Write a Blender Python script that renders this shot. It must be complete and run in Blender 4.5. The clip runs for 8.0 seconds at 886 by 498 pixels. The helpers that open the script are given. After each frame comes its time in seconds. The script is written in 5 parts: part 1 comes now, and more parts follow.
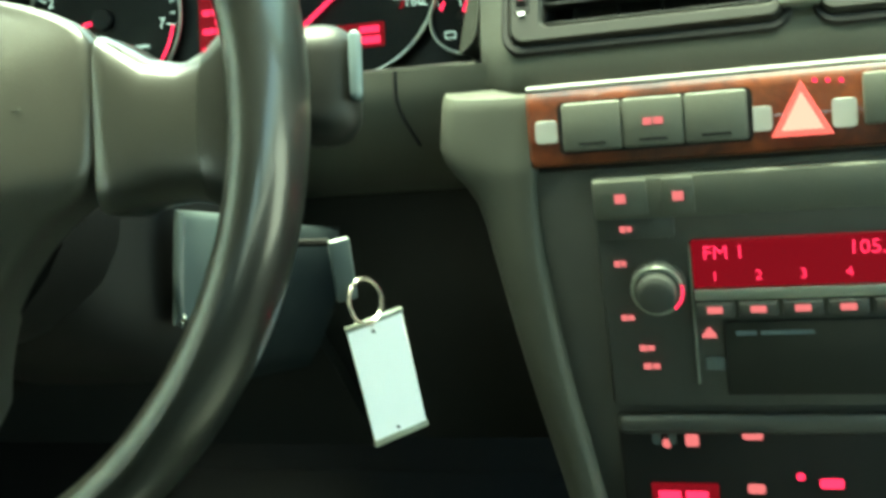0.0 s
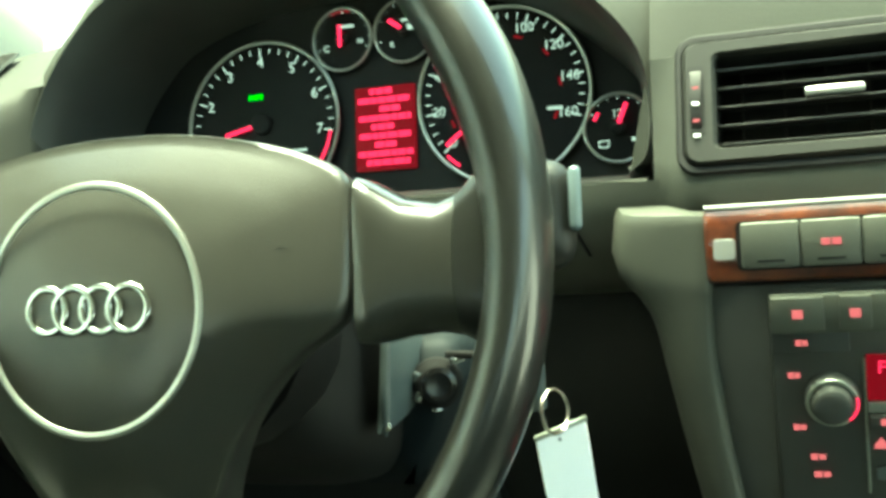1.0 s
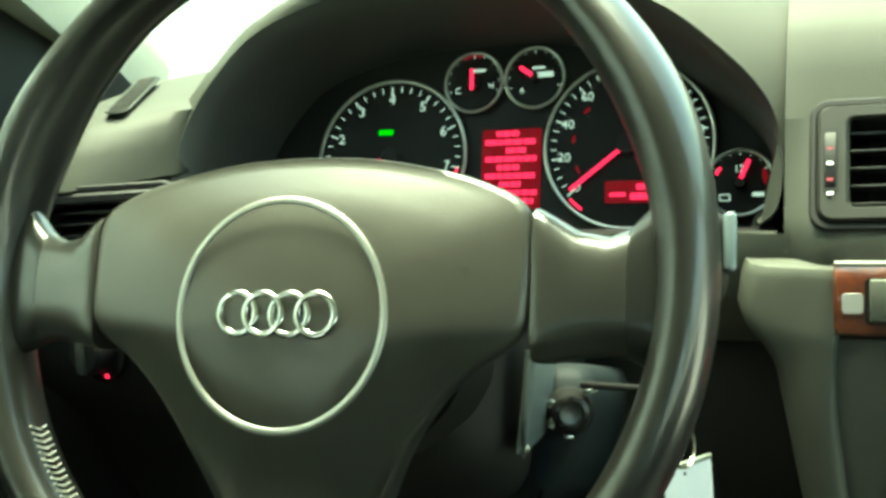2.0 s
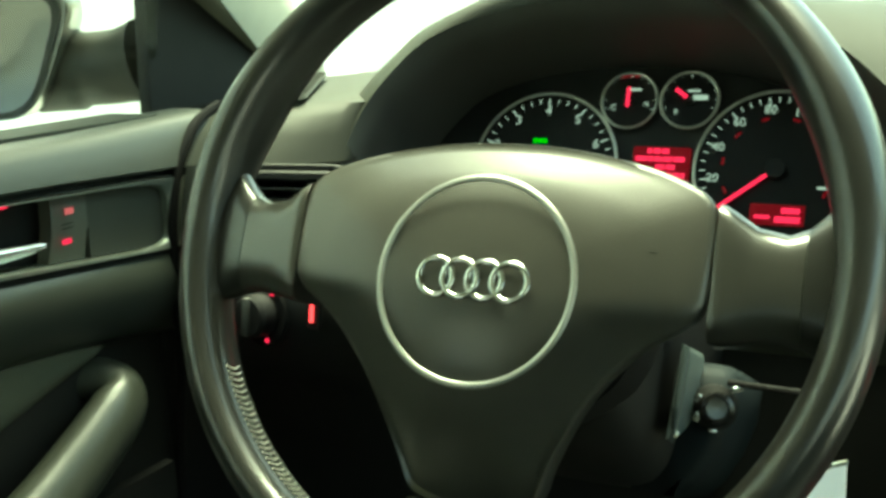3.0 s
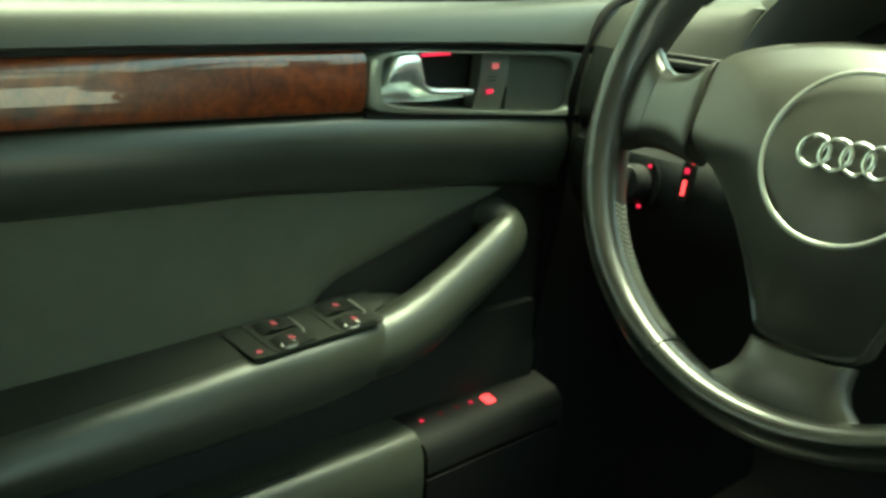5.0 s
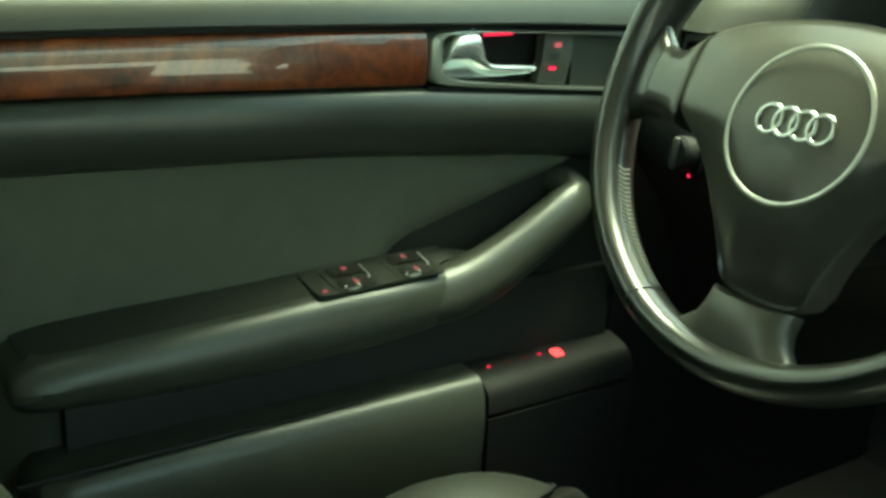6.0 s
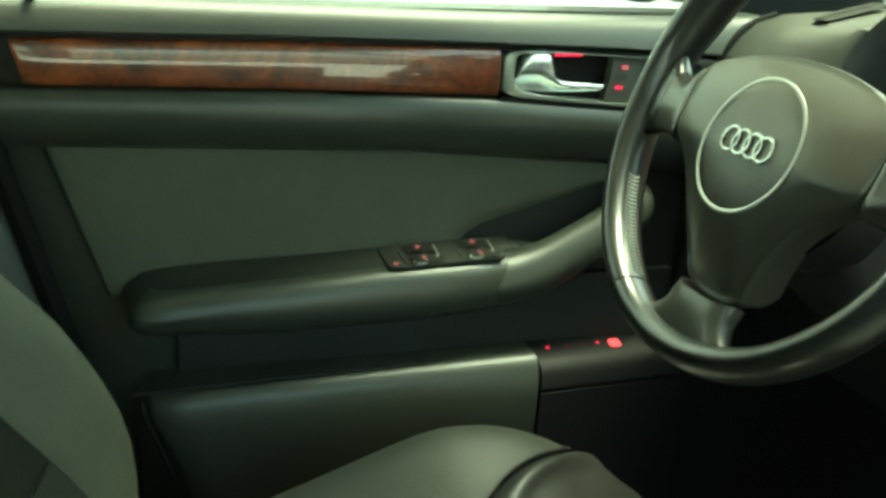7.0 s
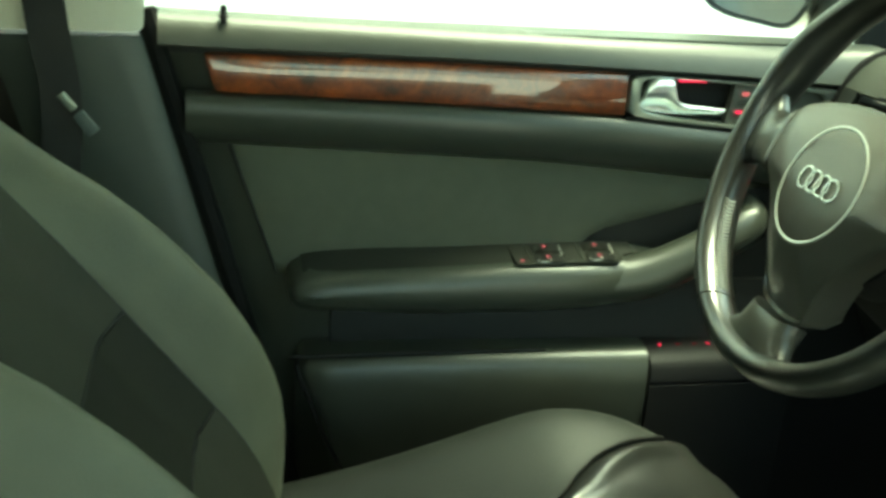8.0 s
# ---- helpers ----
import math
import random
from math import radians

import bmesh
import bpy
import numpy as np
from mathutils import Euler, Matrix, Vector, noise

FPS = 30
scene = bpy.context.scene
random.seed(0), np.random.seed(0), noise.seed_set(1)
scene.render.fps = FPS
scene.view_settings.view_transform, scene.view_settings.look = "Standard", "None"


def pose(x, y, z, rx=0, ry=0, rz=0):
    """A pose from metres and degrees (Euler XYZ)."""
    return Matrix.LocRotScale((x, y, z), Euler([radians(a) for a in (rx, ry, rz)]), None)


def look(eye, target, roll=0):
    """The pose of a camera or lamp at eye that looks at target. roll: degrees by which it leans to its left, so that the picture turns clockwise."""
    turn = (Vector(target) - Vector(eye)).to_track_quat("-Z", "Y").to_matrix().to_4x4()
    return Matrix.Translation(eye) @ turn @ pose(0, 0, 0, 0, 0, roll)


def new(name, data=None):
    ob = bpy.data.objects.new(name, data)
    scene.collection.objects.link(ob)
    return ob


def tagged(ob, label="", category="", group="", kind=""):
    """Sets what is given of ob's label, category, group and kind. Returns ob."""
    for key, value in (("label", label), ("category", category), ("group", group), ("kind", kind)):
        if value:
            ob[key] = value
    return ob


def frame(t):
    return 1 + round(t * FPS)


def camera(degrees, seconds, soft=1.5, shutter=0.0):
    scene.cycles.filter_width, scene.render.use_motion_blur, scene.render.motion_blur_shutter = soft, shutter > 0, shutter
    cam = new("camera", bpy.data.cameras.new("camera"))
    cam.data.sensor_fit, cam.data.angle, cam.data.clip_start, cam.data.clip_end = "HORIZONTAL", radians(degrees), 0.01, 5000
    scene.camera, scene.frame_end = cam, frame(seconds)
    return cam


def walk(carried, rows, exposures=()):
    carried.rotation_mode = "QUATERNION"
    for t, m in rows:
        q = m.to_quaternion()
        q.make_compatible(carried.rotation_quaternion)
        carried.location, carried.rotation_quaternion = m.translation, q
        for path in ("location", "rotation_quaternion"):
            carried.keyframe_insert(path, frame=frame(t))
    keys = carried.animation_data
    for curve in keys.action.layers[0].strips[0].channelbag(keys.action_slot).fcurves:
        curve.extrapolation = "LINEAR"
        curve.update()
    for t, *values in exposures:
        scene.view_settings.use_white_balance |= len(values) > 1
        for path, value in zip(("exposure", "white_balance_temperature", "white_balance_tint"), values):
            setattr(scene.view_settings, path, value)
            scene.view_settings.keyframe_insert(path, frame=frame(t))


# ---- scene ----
PATH = [
    (0, pose(0.3571, -0.3282, 0.0963, 68.31, 9.09, 15.03)),
    (0.5, pose(0.3242, -0.3465, 0.1257, 70.83, 9.62, 15.94)),
    (1, pose(0.2942, -0.3646, 0.1451, 71.66, 9.34, 17.14)),
    (1.2, pose(0.2854, -0.3739, 0.1498, 72.46, 8.89, 18.04)),
    (2.3, pose(0.2419, -0.4351, 0.1533, 75.61, 5.10, 21.55)),
    (2.5, pose(0.2349, -0.4487, 0.1522, 76.32, 4.29, 22.58)),
    (3, pose(0.2234, -0.4887, 0.1439, 76.66, 1.95, 25.68)),
    (3.5, pose(0.2228, -0.5261, 0.1334, 76.14, 0.24, 29.18)),
    (4, pose(0.2289, -0.5587, 0.1258, 75.28, -1.57, 32.75)),
    (4.5, pose(0.2419, -0.5957, 0.1228, 74.89, -3.52, 38.34)),
    (5, pose(0.2706, -0.6170, 0.1269, 72.58, -3.81, 44.81)),
    (5.2, pose(0.2923, -0.6200, 0.1285, 72.16, -3.52, 46.87)),
    (6.3, pose(0.5206, -0.5492, 0.1504, 71.33, -2.04, 60.33)),
    (6.5, pose(0.5639, -0.5345, 0.1556, 71.36, -2.31, 62.88)),
    (7, pose(0.6682, -0.5149, 0.1774, 71.42, -3.27, 68.78)),
    (7.5, pose(0.7519, -0.5065, 0.2120, 71.71, -3.85, 73.29)),
    (8, pose(0.8123, -0.4993, 0.2581, 69.38, -3.68, 78.91)),
]
cam = camera(43.4, 8.0, soft=3.2, shutter=0.3)
walk(cam, PATH, exposures=[(0.0, 3.57, 7450, -32), (1.0, 3.5, 7650, -30), (2.5, 3.07, 7900, -29), (3.0, 2.82, 8150, -30), (4.0, 2.78, 8150, -31), (5.0, 2.82, 8050, -32), (6.5, 2.92, 7850, -33), (8.0, 3.25, 7950, -30)])

# ---- daylight: bright overcast sky through the glass ----
world = bpy.data.worlds.new("sky")
scene.world = world
world.use_nodes = True
wn = world.node_tree.nodes
sky = wn.new("ShaderNodeTexSky")
sky.sky_type = "NISHITA"
sky.sun_disc = False
sky.sun_elevation, sky.sun_rotation = radians(73), radians(-17)
sky.air_density, sky.dust_density = 1.0, 4.0
world.node_tree.links.new(sky.outputs[0], wn["Background"].inputs[0])
wn["Background"].inputs[1].default_value = 0.15
sun = new("sun", bpy.data.lights.new("sun", "SUN"))
sun.data.energy, sun.data.angle, sun.data.color = 3.1, radians(40), (1.0, 0.97, 0.9)
sun.matrix_world = look((-0.17, 0.56, 2.0), (0, 0, 0))


# ---- materials ----
def mat(name, color, rough=0.5, metal=0.0, var=0.25, scale=40.0, fine=900.0, bump=0.15, coat=0.0, spec=0.5, sheen=0.0, coat_rough=0.06):
    m = bpy.data.materials.new(name)
    m.use_nodes = True
    t, p = m.node_tree, m.node_tree.nodes["Principled BSDF"]
    p.inputs["Roughness"].default_value, p.inputs["Metallic"].default_value = rough, metal
    p.inputs["Coat Weight"].default_value, p.inputs["Specular IOR Level"].default_value = coat, spec
    p.inputs["Coat Roughness"].default_value, p.inputs["Sheen Weight"].default_value = coat_rough, sheen
    co = t.nodes.new("ShaderNodeTexCoord")
    n1, n2 = t.nodes.new("ShaderNodeTexNoise"), t.nodes.new("ShaderNodeTexNoise")
    n1.inputs["Scale"].default_value, n1.inputs["Detail"].default_value = scale, 6
    n2.inputs["Scale"].default_value, n2.inputs["Detail"].default_value = fine, 3
    mix = t.nodes.new("ShaderNodeMix")
    mix.data_type = "RGBA"
    mix.inputs[6].default_value = (*[c * (1 - var) for c in color], 1)
    mix.inputs[7].default_value = (*[min(1, c * (1 + var)) for c in color], 1)
    rr = t.nodes.new("ShaderNodeMapRange")
    rr.inputs[3].default_value, rr.inputs[4].default_value = max(0.02, rough * (1 - 0.3 * var)), min(1, rough * (1 + 0.4 * var))
    bp = t.nodes.new("ShaderNodeBump")
    bp.inputs["Strength"].default_value, bp.inputs["Distance"].default_value = bump, 0.0006
    for n in (n1, n2):
        t.links.new(co.outputs["Object"], n.inputs["Vector"])
    t.links.new(n1.outputs[0], mix.inputs[0])
    t.links.new(mix.outputs[2], p.inputs["Base Color"])
    t.links.new(n1.outputs[0], rr.inputs[0])
    t.links.new(rr.outputs[0], p.inputs["Roughness"])
    t.links.new(n2.outputs[0], bp.inputs["Height"])
    t.links.new(bp.outputs[0], p.inputs["Normal"])
    return m


def glow(name, color, strength):
    m = bpy.data.materials.new(name)
    m.use_nodes = True
    p = m.node_tree.nodes["Principled BSDF"]
    p.inputs["Base Color"].default_value = (*[c * 0.04 for c in color], 1)
    p.inputs["Emission Color"].default_value = (*color, 1)
    p.inputs["Emission Strength"].default_value = strength
    p.inputs["Specular IOR Level"].default_value = 0.1
    return m


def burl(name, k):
    """Glossy lacquered burl walnut; k sets how pale the veneer is."""
    m = mat(name, (0.2, 0.05, 0.015), 0.35, coat=1.0, bump=0.02)
    t, p = m.node_tree, m.node_tree.nodes["Principled BSDF"]
    co = t.nodes.new("ShaderNodeTexCoord")
    grain, blot = (t.nodes.new("ShaderNodeTexNoise") for _ in range(2))
    grain.inputs["Scale"].default_value, grain.inputs["Detail"].default_value = 75, 6
    blot.inputs["Scale"].default_value, blot.inputs["Detail"].default_value = 13, 4
    grain.inputs["Distortion"].default_value, blot.inputs["Distortion"].default_value = 1.5, 1.8
    add = t.nodes.new("ShaderNodeMix")
    add.inputs[0].default_value = 0.38
    ramp = t.nodes.new("ShaderNodeValToRGB")
    ramp.color_ramp.elements[0].position, ramp.color_ramp.elements[0].color = 0.36, (0.035 * k, 0.008 * k, 0.003 * k, 1)
    ramp.color_ramp.elements[1].position, ramp.color_ramp.elements[1].color = 0.66, (0.29 * k, 0.067 * k, 0.017 * k, 1)
    e = ramp.color_ramp.elements.new(0.49)
    e.color = (0.135 * k, 0.028 * k, 0.0078 * k, 1)
    for n in (grain, blot):
        t.links.new(co.outputs["Object"], n.inputs["Vector"])
    t.links.new(blot.outputs[0], add.inputs[2])
    t.links.new(grain.outputs[0], add.inputs[3])
    t.links.new(add.outputs[0], ramp.inputs[0])
    t.links.new(ramp.outputs[0], p.inputs["Base Color"])
    p.inputs["Coat Roughness"].default_value, p.inputs["Coat IOR"].default_value = 0.025, 1.55
    return m


def clear(name, tint):
    """Window glass: clear, with a mirror sheen that grows at grazing angles."""
    m = bpy.data.materials.new(name)
    m.use_nodes = True
    t = m.node_tree
    t.nodes.remove(t.nodes["Principled BSDF"])
    tr, gl, mx, fr, pw, ad = (t.nodes.new("ShaderNode" + k) for k in ("BsdfTransparent", "BsdfGlossy", "MixShader", "LayerWeight", "Math", "Math"))
    tr.inputs[0].default_value = (*tint, 1)
    gl.inputs["Roughness"].default_value = 0.02
    pw.operation, pw.inputs[1].default_value = "POWER", 5.0
    ad.operation, ad.inputs[1].default_value, ad.inputs[2].default_value = "MULTIPLY_ADD", 0.85, 0.03
    t.links.new(fr.outputs["Facing"], pw.inputs[0])
    t.links.new(pw.outputs[0], ad.inputs[0])
    t.links.new(ad.outputs[0], mx.inputs[0])
    t.links.new(tr.outputs[0], mx.inputs[1])
    t.links.new(gl.outputs[0], mx.inputs[2])
    t.links.new(mx.outputs[0], t.nodes["Material Output"].inputs[0])
    return m


PLASTIC = mat("soft_grey_plastic", (0.07, 0.073, 0.058), 0.5, bump=0.25, var=0.15)
# same skin as the dash face, its colour darkened to offset strong top light
DASH = mat("darkened_dash_skin", (0.022, 0.0235, 0.0183), 0.58, bump=0.3, var=0.12, spec=0.17)
DASHFACE = mat("smooth_dash_face", (0.043, 0.045, 0.0355), 0.5, bump=0.25, var=0.12, spec=0.4)
# near-black that puts shade into the door recesses and the footwell
SHADOWBLACK = mat("shadow_black_trim", (0.009, 0.0095, 0.0085), 0.6, bump=0.15, spec=0.3)
DARK = mat("dark_plastic", (0.033, 0.035, 0.031), 0.5, bump=0.15)
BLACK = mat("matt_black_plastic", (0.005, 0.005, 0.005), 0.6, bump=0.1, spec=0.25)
GLOSSBLACK = mat("gloss_black_plastic", (0.006, 0.006, 0.006), 0.18, bump=0.02)
RUBBER = mat("black_rubber_seal", (0.005, 0.005, 0.005), 0.8, bump=0.1, spec=0.12)
LEATHER = mat("worn_black_leather", (0.011, 0.0115, 0.01), 0.32, var=0.25, scale=45, fine=600, bump=0.12, coat=0.6, coat_rough=0.12)
NOSE = mat("glossy_creased_seat_leather", (0.009, 0.0095, 0.0085), 0.34, var=0.2, scale=60, fine=500, bump=0.15, coat=0.5, coat_rough=0.16)
COVER = mat("airbag_vinyl", (0.037, 0.0368, 0.0304), 0.4, var=0.14, fine=1100, bump=0.2, coat=0.5, coat_rough=0.2, spec=0.35)
SPOKE = mat("dark_spoke_vinyl", (0.0215, 0.0218, 0.018), 0.34, var=0.16, fine=1000, bump=0.15, coat=0.8, coat_rough=0.14)
FABRIC = mat("grey_door_cloth", (0.078, 0.083, 0.062), 0.9, var=0.15, fine=1600, bump=0.6, spec=0.15)
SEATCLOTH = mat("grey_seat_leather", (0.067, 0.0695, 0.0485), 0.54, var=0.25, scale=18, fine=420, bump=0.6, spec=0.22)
# the seat's leather again, darkened for the shade below the steering wheel
SEATFIELD = mat("shaded_cushion_leather", (0.0105, 0.0122, 0.0102), 0.56, var=0.3, scale=14, fine=420, bump=0.6, spec=0.25)
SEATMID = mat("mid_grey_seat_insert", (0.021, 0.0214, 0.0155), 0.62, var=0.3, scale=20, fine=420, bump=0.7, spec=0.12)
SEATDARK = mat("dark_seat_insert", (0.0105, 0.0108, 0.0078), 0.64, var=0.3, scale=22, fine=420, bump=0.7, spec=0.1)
CARPET = mat("black_carpet", (0.01, 0.01, 0.01), 0.95, fine=1500, bump=1.0)
PILLARLOW = mat("blue_grey_pillar_trim", (0.034, 0.041, 0.036), 0.5, var=0.12, bump=0.25)
PILLARGREY = mat("grey_green_pillar_trim", (0.27, 0.28, 0.23), 0.75, var=0.08, fine=1200, bump=0.3)
CREAM = mat("pale_pillar_trim", (0.5, 0.5, 0.42), 0.75, var=0.06, fine=1200, bump=0.3)
SILLGREY = mat("grey_green_sill_skin", (0.041, 0.045, 0.037), 0.48, bump=0.25, var=0.12)
SATIN = mat("satin_handle_metal", (0.9, 0.92, 0.9), 0.24, 0.85, var=0.05, bump=0.03)
CHROME = mat("satin_chrome", (0.62, 0.63, 0.61), 0.11, 1.0, var=0.05, bump=0.02)
SILVER = mat("satin_silver_paint", (0.42, 0.43, 0.4), 0.34, 0.85, var=0.05, bump=0.03)
MIRROR = mat("mirror_silver", (0.7, 0.7, 0.58), 0.02, 1.0, var=0.01, bump=0.0)
BEZEL = mat("brushed_grey_bezel", (0.3, 0.325, 0.28), 0.28, 0.7, var=0.08, bump=0.05)
STEEL = mat("key_steel", (0.6, 0.58, 0.5), 0.25, 1.0, var=0.1)
PAPER = mat("white_paper_card", (0.92, 0.93, 0.93), 0.5, var=0.03)
THREAD = mat("shiny_grey_stitching", (0.38, 0.38, 0.34), 0.25, var=0.1, coat=0.5)
DIALGREY = mat("dial_black", (0.003, 0.0033, 0.0033), 0.5, var=0.1, spec=0.15)
INK = mat("white_dial_print", (0.75, 0.78, 0.78), 0.5, var=0.02, bump=0.0)
MIRRORFOOT = mat("dark_mirror_plastic", (0.012, 0.0125, 0.011), 0.5, var=0.2, bump=0.05, spec=0.2)
GREYPAINT = mat("grey_car_paint", (0.055, 0.053, 0.046), 0.3, coat=0.8, var=0.05)
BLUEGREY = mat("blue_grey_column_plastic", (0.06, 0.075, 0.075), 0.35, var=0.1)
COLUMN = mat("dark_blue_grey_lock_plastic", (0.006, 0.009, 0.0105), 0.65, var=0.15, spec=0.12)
WEB = mat("black_belt_webbing", (0.012, 0.012, 0.012), 0.8, fine=1800, bump=0.8)
GRIPGREY = mat("dark_grey_stalk_plastic", (0.009, 0.0095, 0.0085), 0.42, bump=0.15, spec=0.25)
# one veneer; the dash copy is darker, its weaker light put into the colour
WOOD, DASHWOOD = burl("burl_walnut", 0.88), burl("shaded_burl_walnut", 0.5)
CAPGREY = mat("glossy_blue_grey_cap", (0.1, 0.13, 0.14), 0.22, var=0.05, bump=0.02)
GLINTSILVER = mat("soft_glint_silver", (0.36, 0.36, 0.33), 0.4, 0.3, var=0.05, bump=0.02)
VENTGREY = mat("vent_grey_plastic", (0.011, 0.0115, 0.0095), 0.55, bump=0.1, spec=0.25)
SLAT = mat("slat_black_plastic", (0.008, 0.008, 0.007), 0.4, bump=0.05)
ARMTOP = mat("dark_armrest_vinyl", (0.017, 0.0185, 0.0145), 0.6, bump=0.3, var=0.2, spec=0.25)
ROCKER = mat("dark_rocker_plastic", (0.0135, 0.0142, 0.012), 0.4, bump=0.05, spec=0.35)
DOORGREY = mat("dark_green_grey_trim", (0.031, 0.0345, 0.027), 0.34, bump=0.25, var=0.15, spec=0.5)
GLASS = clear("window_glass", (0.9, 0.94, 0.9))
RED = glow("red_backlight", (1.0, 0.02, 0.11), 0.2)
REDDIM = glow("dim_red_backlight", (0.8, 0.004, 0.04), 0.024)
REDHOT = glow("bright_red_lamp", (1.0, 0.05, 0.08), 0.480)
PINK = glow("pale_red_icon", (1.0, 0.2, 0.27), 0.085)
HAZARD = glow("hazard_red", (1.0, 0.14, 0.15), 0.130)
HAZARDCORE = glow("hazard_pale_core", (1.0, 0.42, 0.4), 0.14)
GREEN = glow("green_telltale", (0.01, 1.0, 0.02), 0.096)
WHITEGLOW = glow("pale_dial_backlight", (0.75, 0.95, 1.0), 0.080)
WALLWHITE = mat("white_plaster_wall", (0.62, 0.63, 0.6), 0.85, var=0.06, scale=1.5, fine=90, bump=0.2)
GROUNDM = mat("pale_concrete", (0.36, 0.36, 0.34), 0.8, var=0.15, scale=2.0, fine=60, bump=0.2)

WH = pose(0, 0, 0, 66, 0, 0)  # the steering wheel's plane: x right, y up the wheel, z to the driver


# ---- building helpers ----
def thing(name, m, label, category, group="", kind=""):
    ob = new(name)
    ob.empty_display_size = 0.02
    ob.matrix_world = m
    return tagged(ob, label, category, group, kind)


def mesh_of(name, bm, material, sharp=38):
    me = bpy.data.meshes.new(name)
    bmesh.ops.recalc_face_normals(bm, faces=bm.faces)
    bm.to_mesh(me)
    bm.free()
    me.materials.append(material)
    me.polygons.foreach_set("use_smooth", [True] * len(me.polygons))
    me.set_sharp_from_angle(angle=radians(sharp))
    return me


def part(name, bm, material, parent=None, label="", m=None, sharp=38):
    ob = new(name, mesh_of(name, bm, material, sharp))
    if parent:
        ob.parent = parent
    if m is not None:
        ob.matrix_basis = m
    if label:
        ob["label"] = label
    return ob


def again(ob, m, parent=None):
    """Another part on the same mesh."""
    o = ob.copy()
    scene.collection.objects.link(o)
    o.parent = parent or ob.parent
    o.matrix_basis = m
    return o


def loft(secs, ring=True, loop=False, cap=True):
    """Skin over sections of equally many points. ring: sections are closed; loop: the last joins the first."""
    bm = bmesh.new()
    vs = [[bm.verts.new(p) for p in s] for s in secs]
    n, k = len(vs), len(vs[0])
    for i in range(n if loop else n - 1):
        a, b = vs[i], vs[(i + 1) % n]
        for j in range(k if ring else k - 1):
            q = [a[j], a[(j + 1) % k], b[(j + 1) % k], b[j]]
            if len({v.co.to_tuple(6) for v in q}) == 4:
                bm.faces.new(q)
            else:
                u = []
                for v in q:
                    if v.co.to_tuple(6) not in [w.co.to_tuple(6) for w in u]:
                        u.append(v)
                if len(u) == 3:
                    bm.faces.new(u)
    if cap and ring and not loop:
        bm.faces.new(vs[0][::-1])
        bm.faces.new(vs[-1])
    bmesh.ops.remove_doubles(bm, verts=bm.verts, dist=1e-6)
    return bm


def sheet(secs, thick, axis):
    """An open skin given thickness along an axis vector."""
    d = Vector(axis) * thick
    bm = loft([[Vector(p) for p in s] + [Vector(p) + d for p in reversed(s)] for s in secs], cap=False)
    for s in (secs[0], secs[-1]):
        v = [(bm.verts.new(Vector(p)), bm.verts.new(Vector(p) + d)) for p in s]
        for a, b in zip(v, v[1:]):
            bm.faces.new((a[0], b[0], b[1], a[1]))
    bmesh.ops.remove_doubles(bm, verts=bm.verts, dist=1e-6)
    return bm


def box(sx, sy, sz, bev=0.002, seg=2, at=(0, 0, 0)):
    bm = bmesh.new()
    bmesh.ops.create_cube(bm, size=1, matrix=Matrix.Translation(at) @ Matrix.Diagonal((sx, sy, sz, 1)))
    if bev:
        bmesh.ops.bevel(bm, geom=bm.edges[:], offset=min(bev, 0.45 * min(sx, sy, sz)), segments=seg, profile=0.5, affect="EDGES")
    return bm


def smooth(pts, n=6, closed=False):
    """Catmull-Rom through the points."""
    p = [Vector(q) for q in pts]
    out = []
    m = len(p)
    for i in range(m if closed else m - 1):
        a, b, c, d = (p[(i + k) % m] if closed else p[max(0, min(m - 1, i + k))] for k in (-1, 0, 1, 2))
        for j in range(n):
            t = j / n
            out.append(0.5 * (2 * b + (c - a) * t + (2 * a - 5 * b + 4 * c - d) * t * t + (3 * b - a - 3 * c + d) * t ** 3))
    return out if closed else out + [p[-1]]


def tube(pts, radius, seg=10, closed=False, flat=1.0, up=(0, 0, 1)):
    """A tube along points; radius is a number or one for each point; flat squeezes it across."""
    p = [Vector(q) for q in pts]
    r = radius if isinstance(radius, (list, tuple)) else [radius] * len(p)
    secs = []
    for i, q in enumerate(p):
        a, b = (p[i - 1], p[(i + 1) % len(p)]) if closed else (p[max(0, i - 1)], p[min(len(p) - 1, i + 1)])
        t = (b - a).normalized()
        s = t.cross(Vector(up))
        s = s.normalized() if s.length > 1e-4 else t.cross(Vector((1, 0, 0))).normalized()
        u = s.cross(t)
        secs.append([q + r[i] * (math.cos(w) * s + flat * math.sin(w) * u) for w in (2 * math.pi * k / seg for k in range(seg))])
    return loft(secs, loop=closed)


def torus(R, r, n=64, seg=10, flat=1.0):
    return tube([(R * math.cos(2 * math.pi * i / n), R * math.sin(2 * math.pi * i / n), 0) for i in range(n)], r, seg, True, flat)


def disc(r, h, n=40, bev=0.0):
    """A round plate from z = 0 to h."""
    prof = [(r, 0), (r, h - bev), (r - bev, h)] if bev else [(r, 0), (r, h)]
    return loft([[(a * math.cos(2 * math.pi * k / n), a * math.sin(2 * math.pi * k / n), z) for k in range(n)] for a, z in prof])


def plate(outline, h, bev=0.0):
    """A flat outline in xy raised from z = 0 to h, with its top edge eased."""
    c = Vector((sum(p[0] for p in outline) / len(outline), sum(p[1] for p in outline) / len(outline)))
    big = max((Vector(p[:2]) - c).length for p in outline)
    lv = [(1, 0), (1, h - bev), (1 - bev / big, h)] if bev else [(1, 0), (1, h)]
    return loft([[(c.x + (p[0] - c.x) * k, c.y + (p[1] - c.y) * k, z) for p in outline] for k, z in lv])


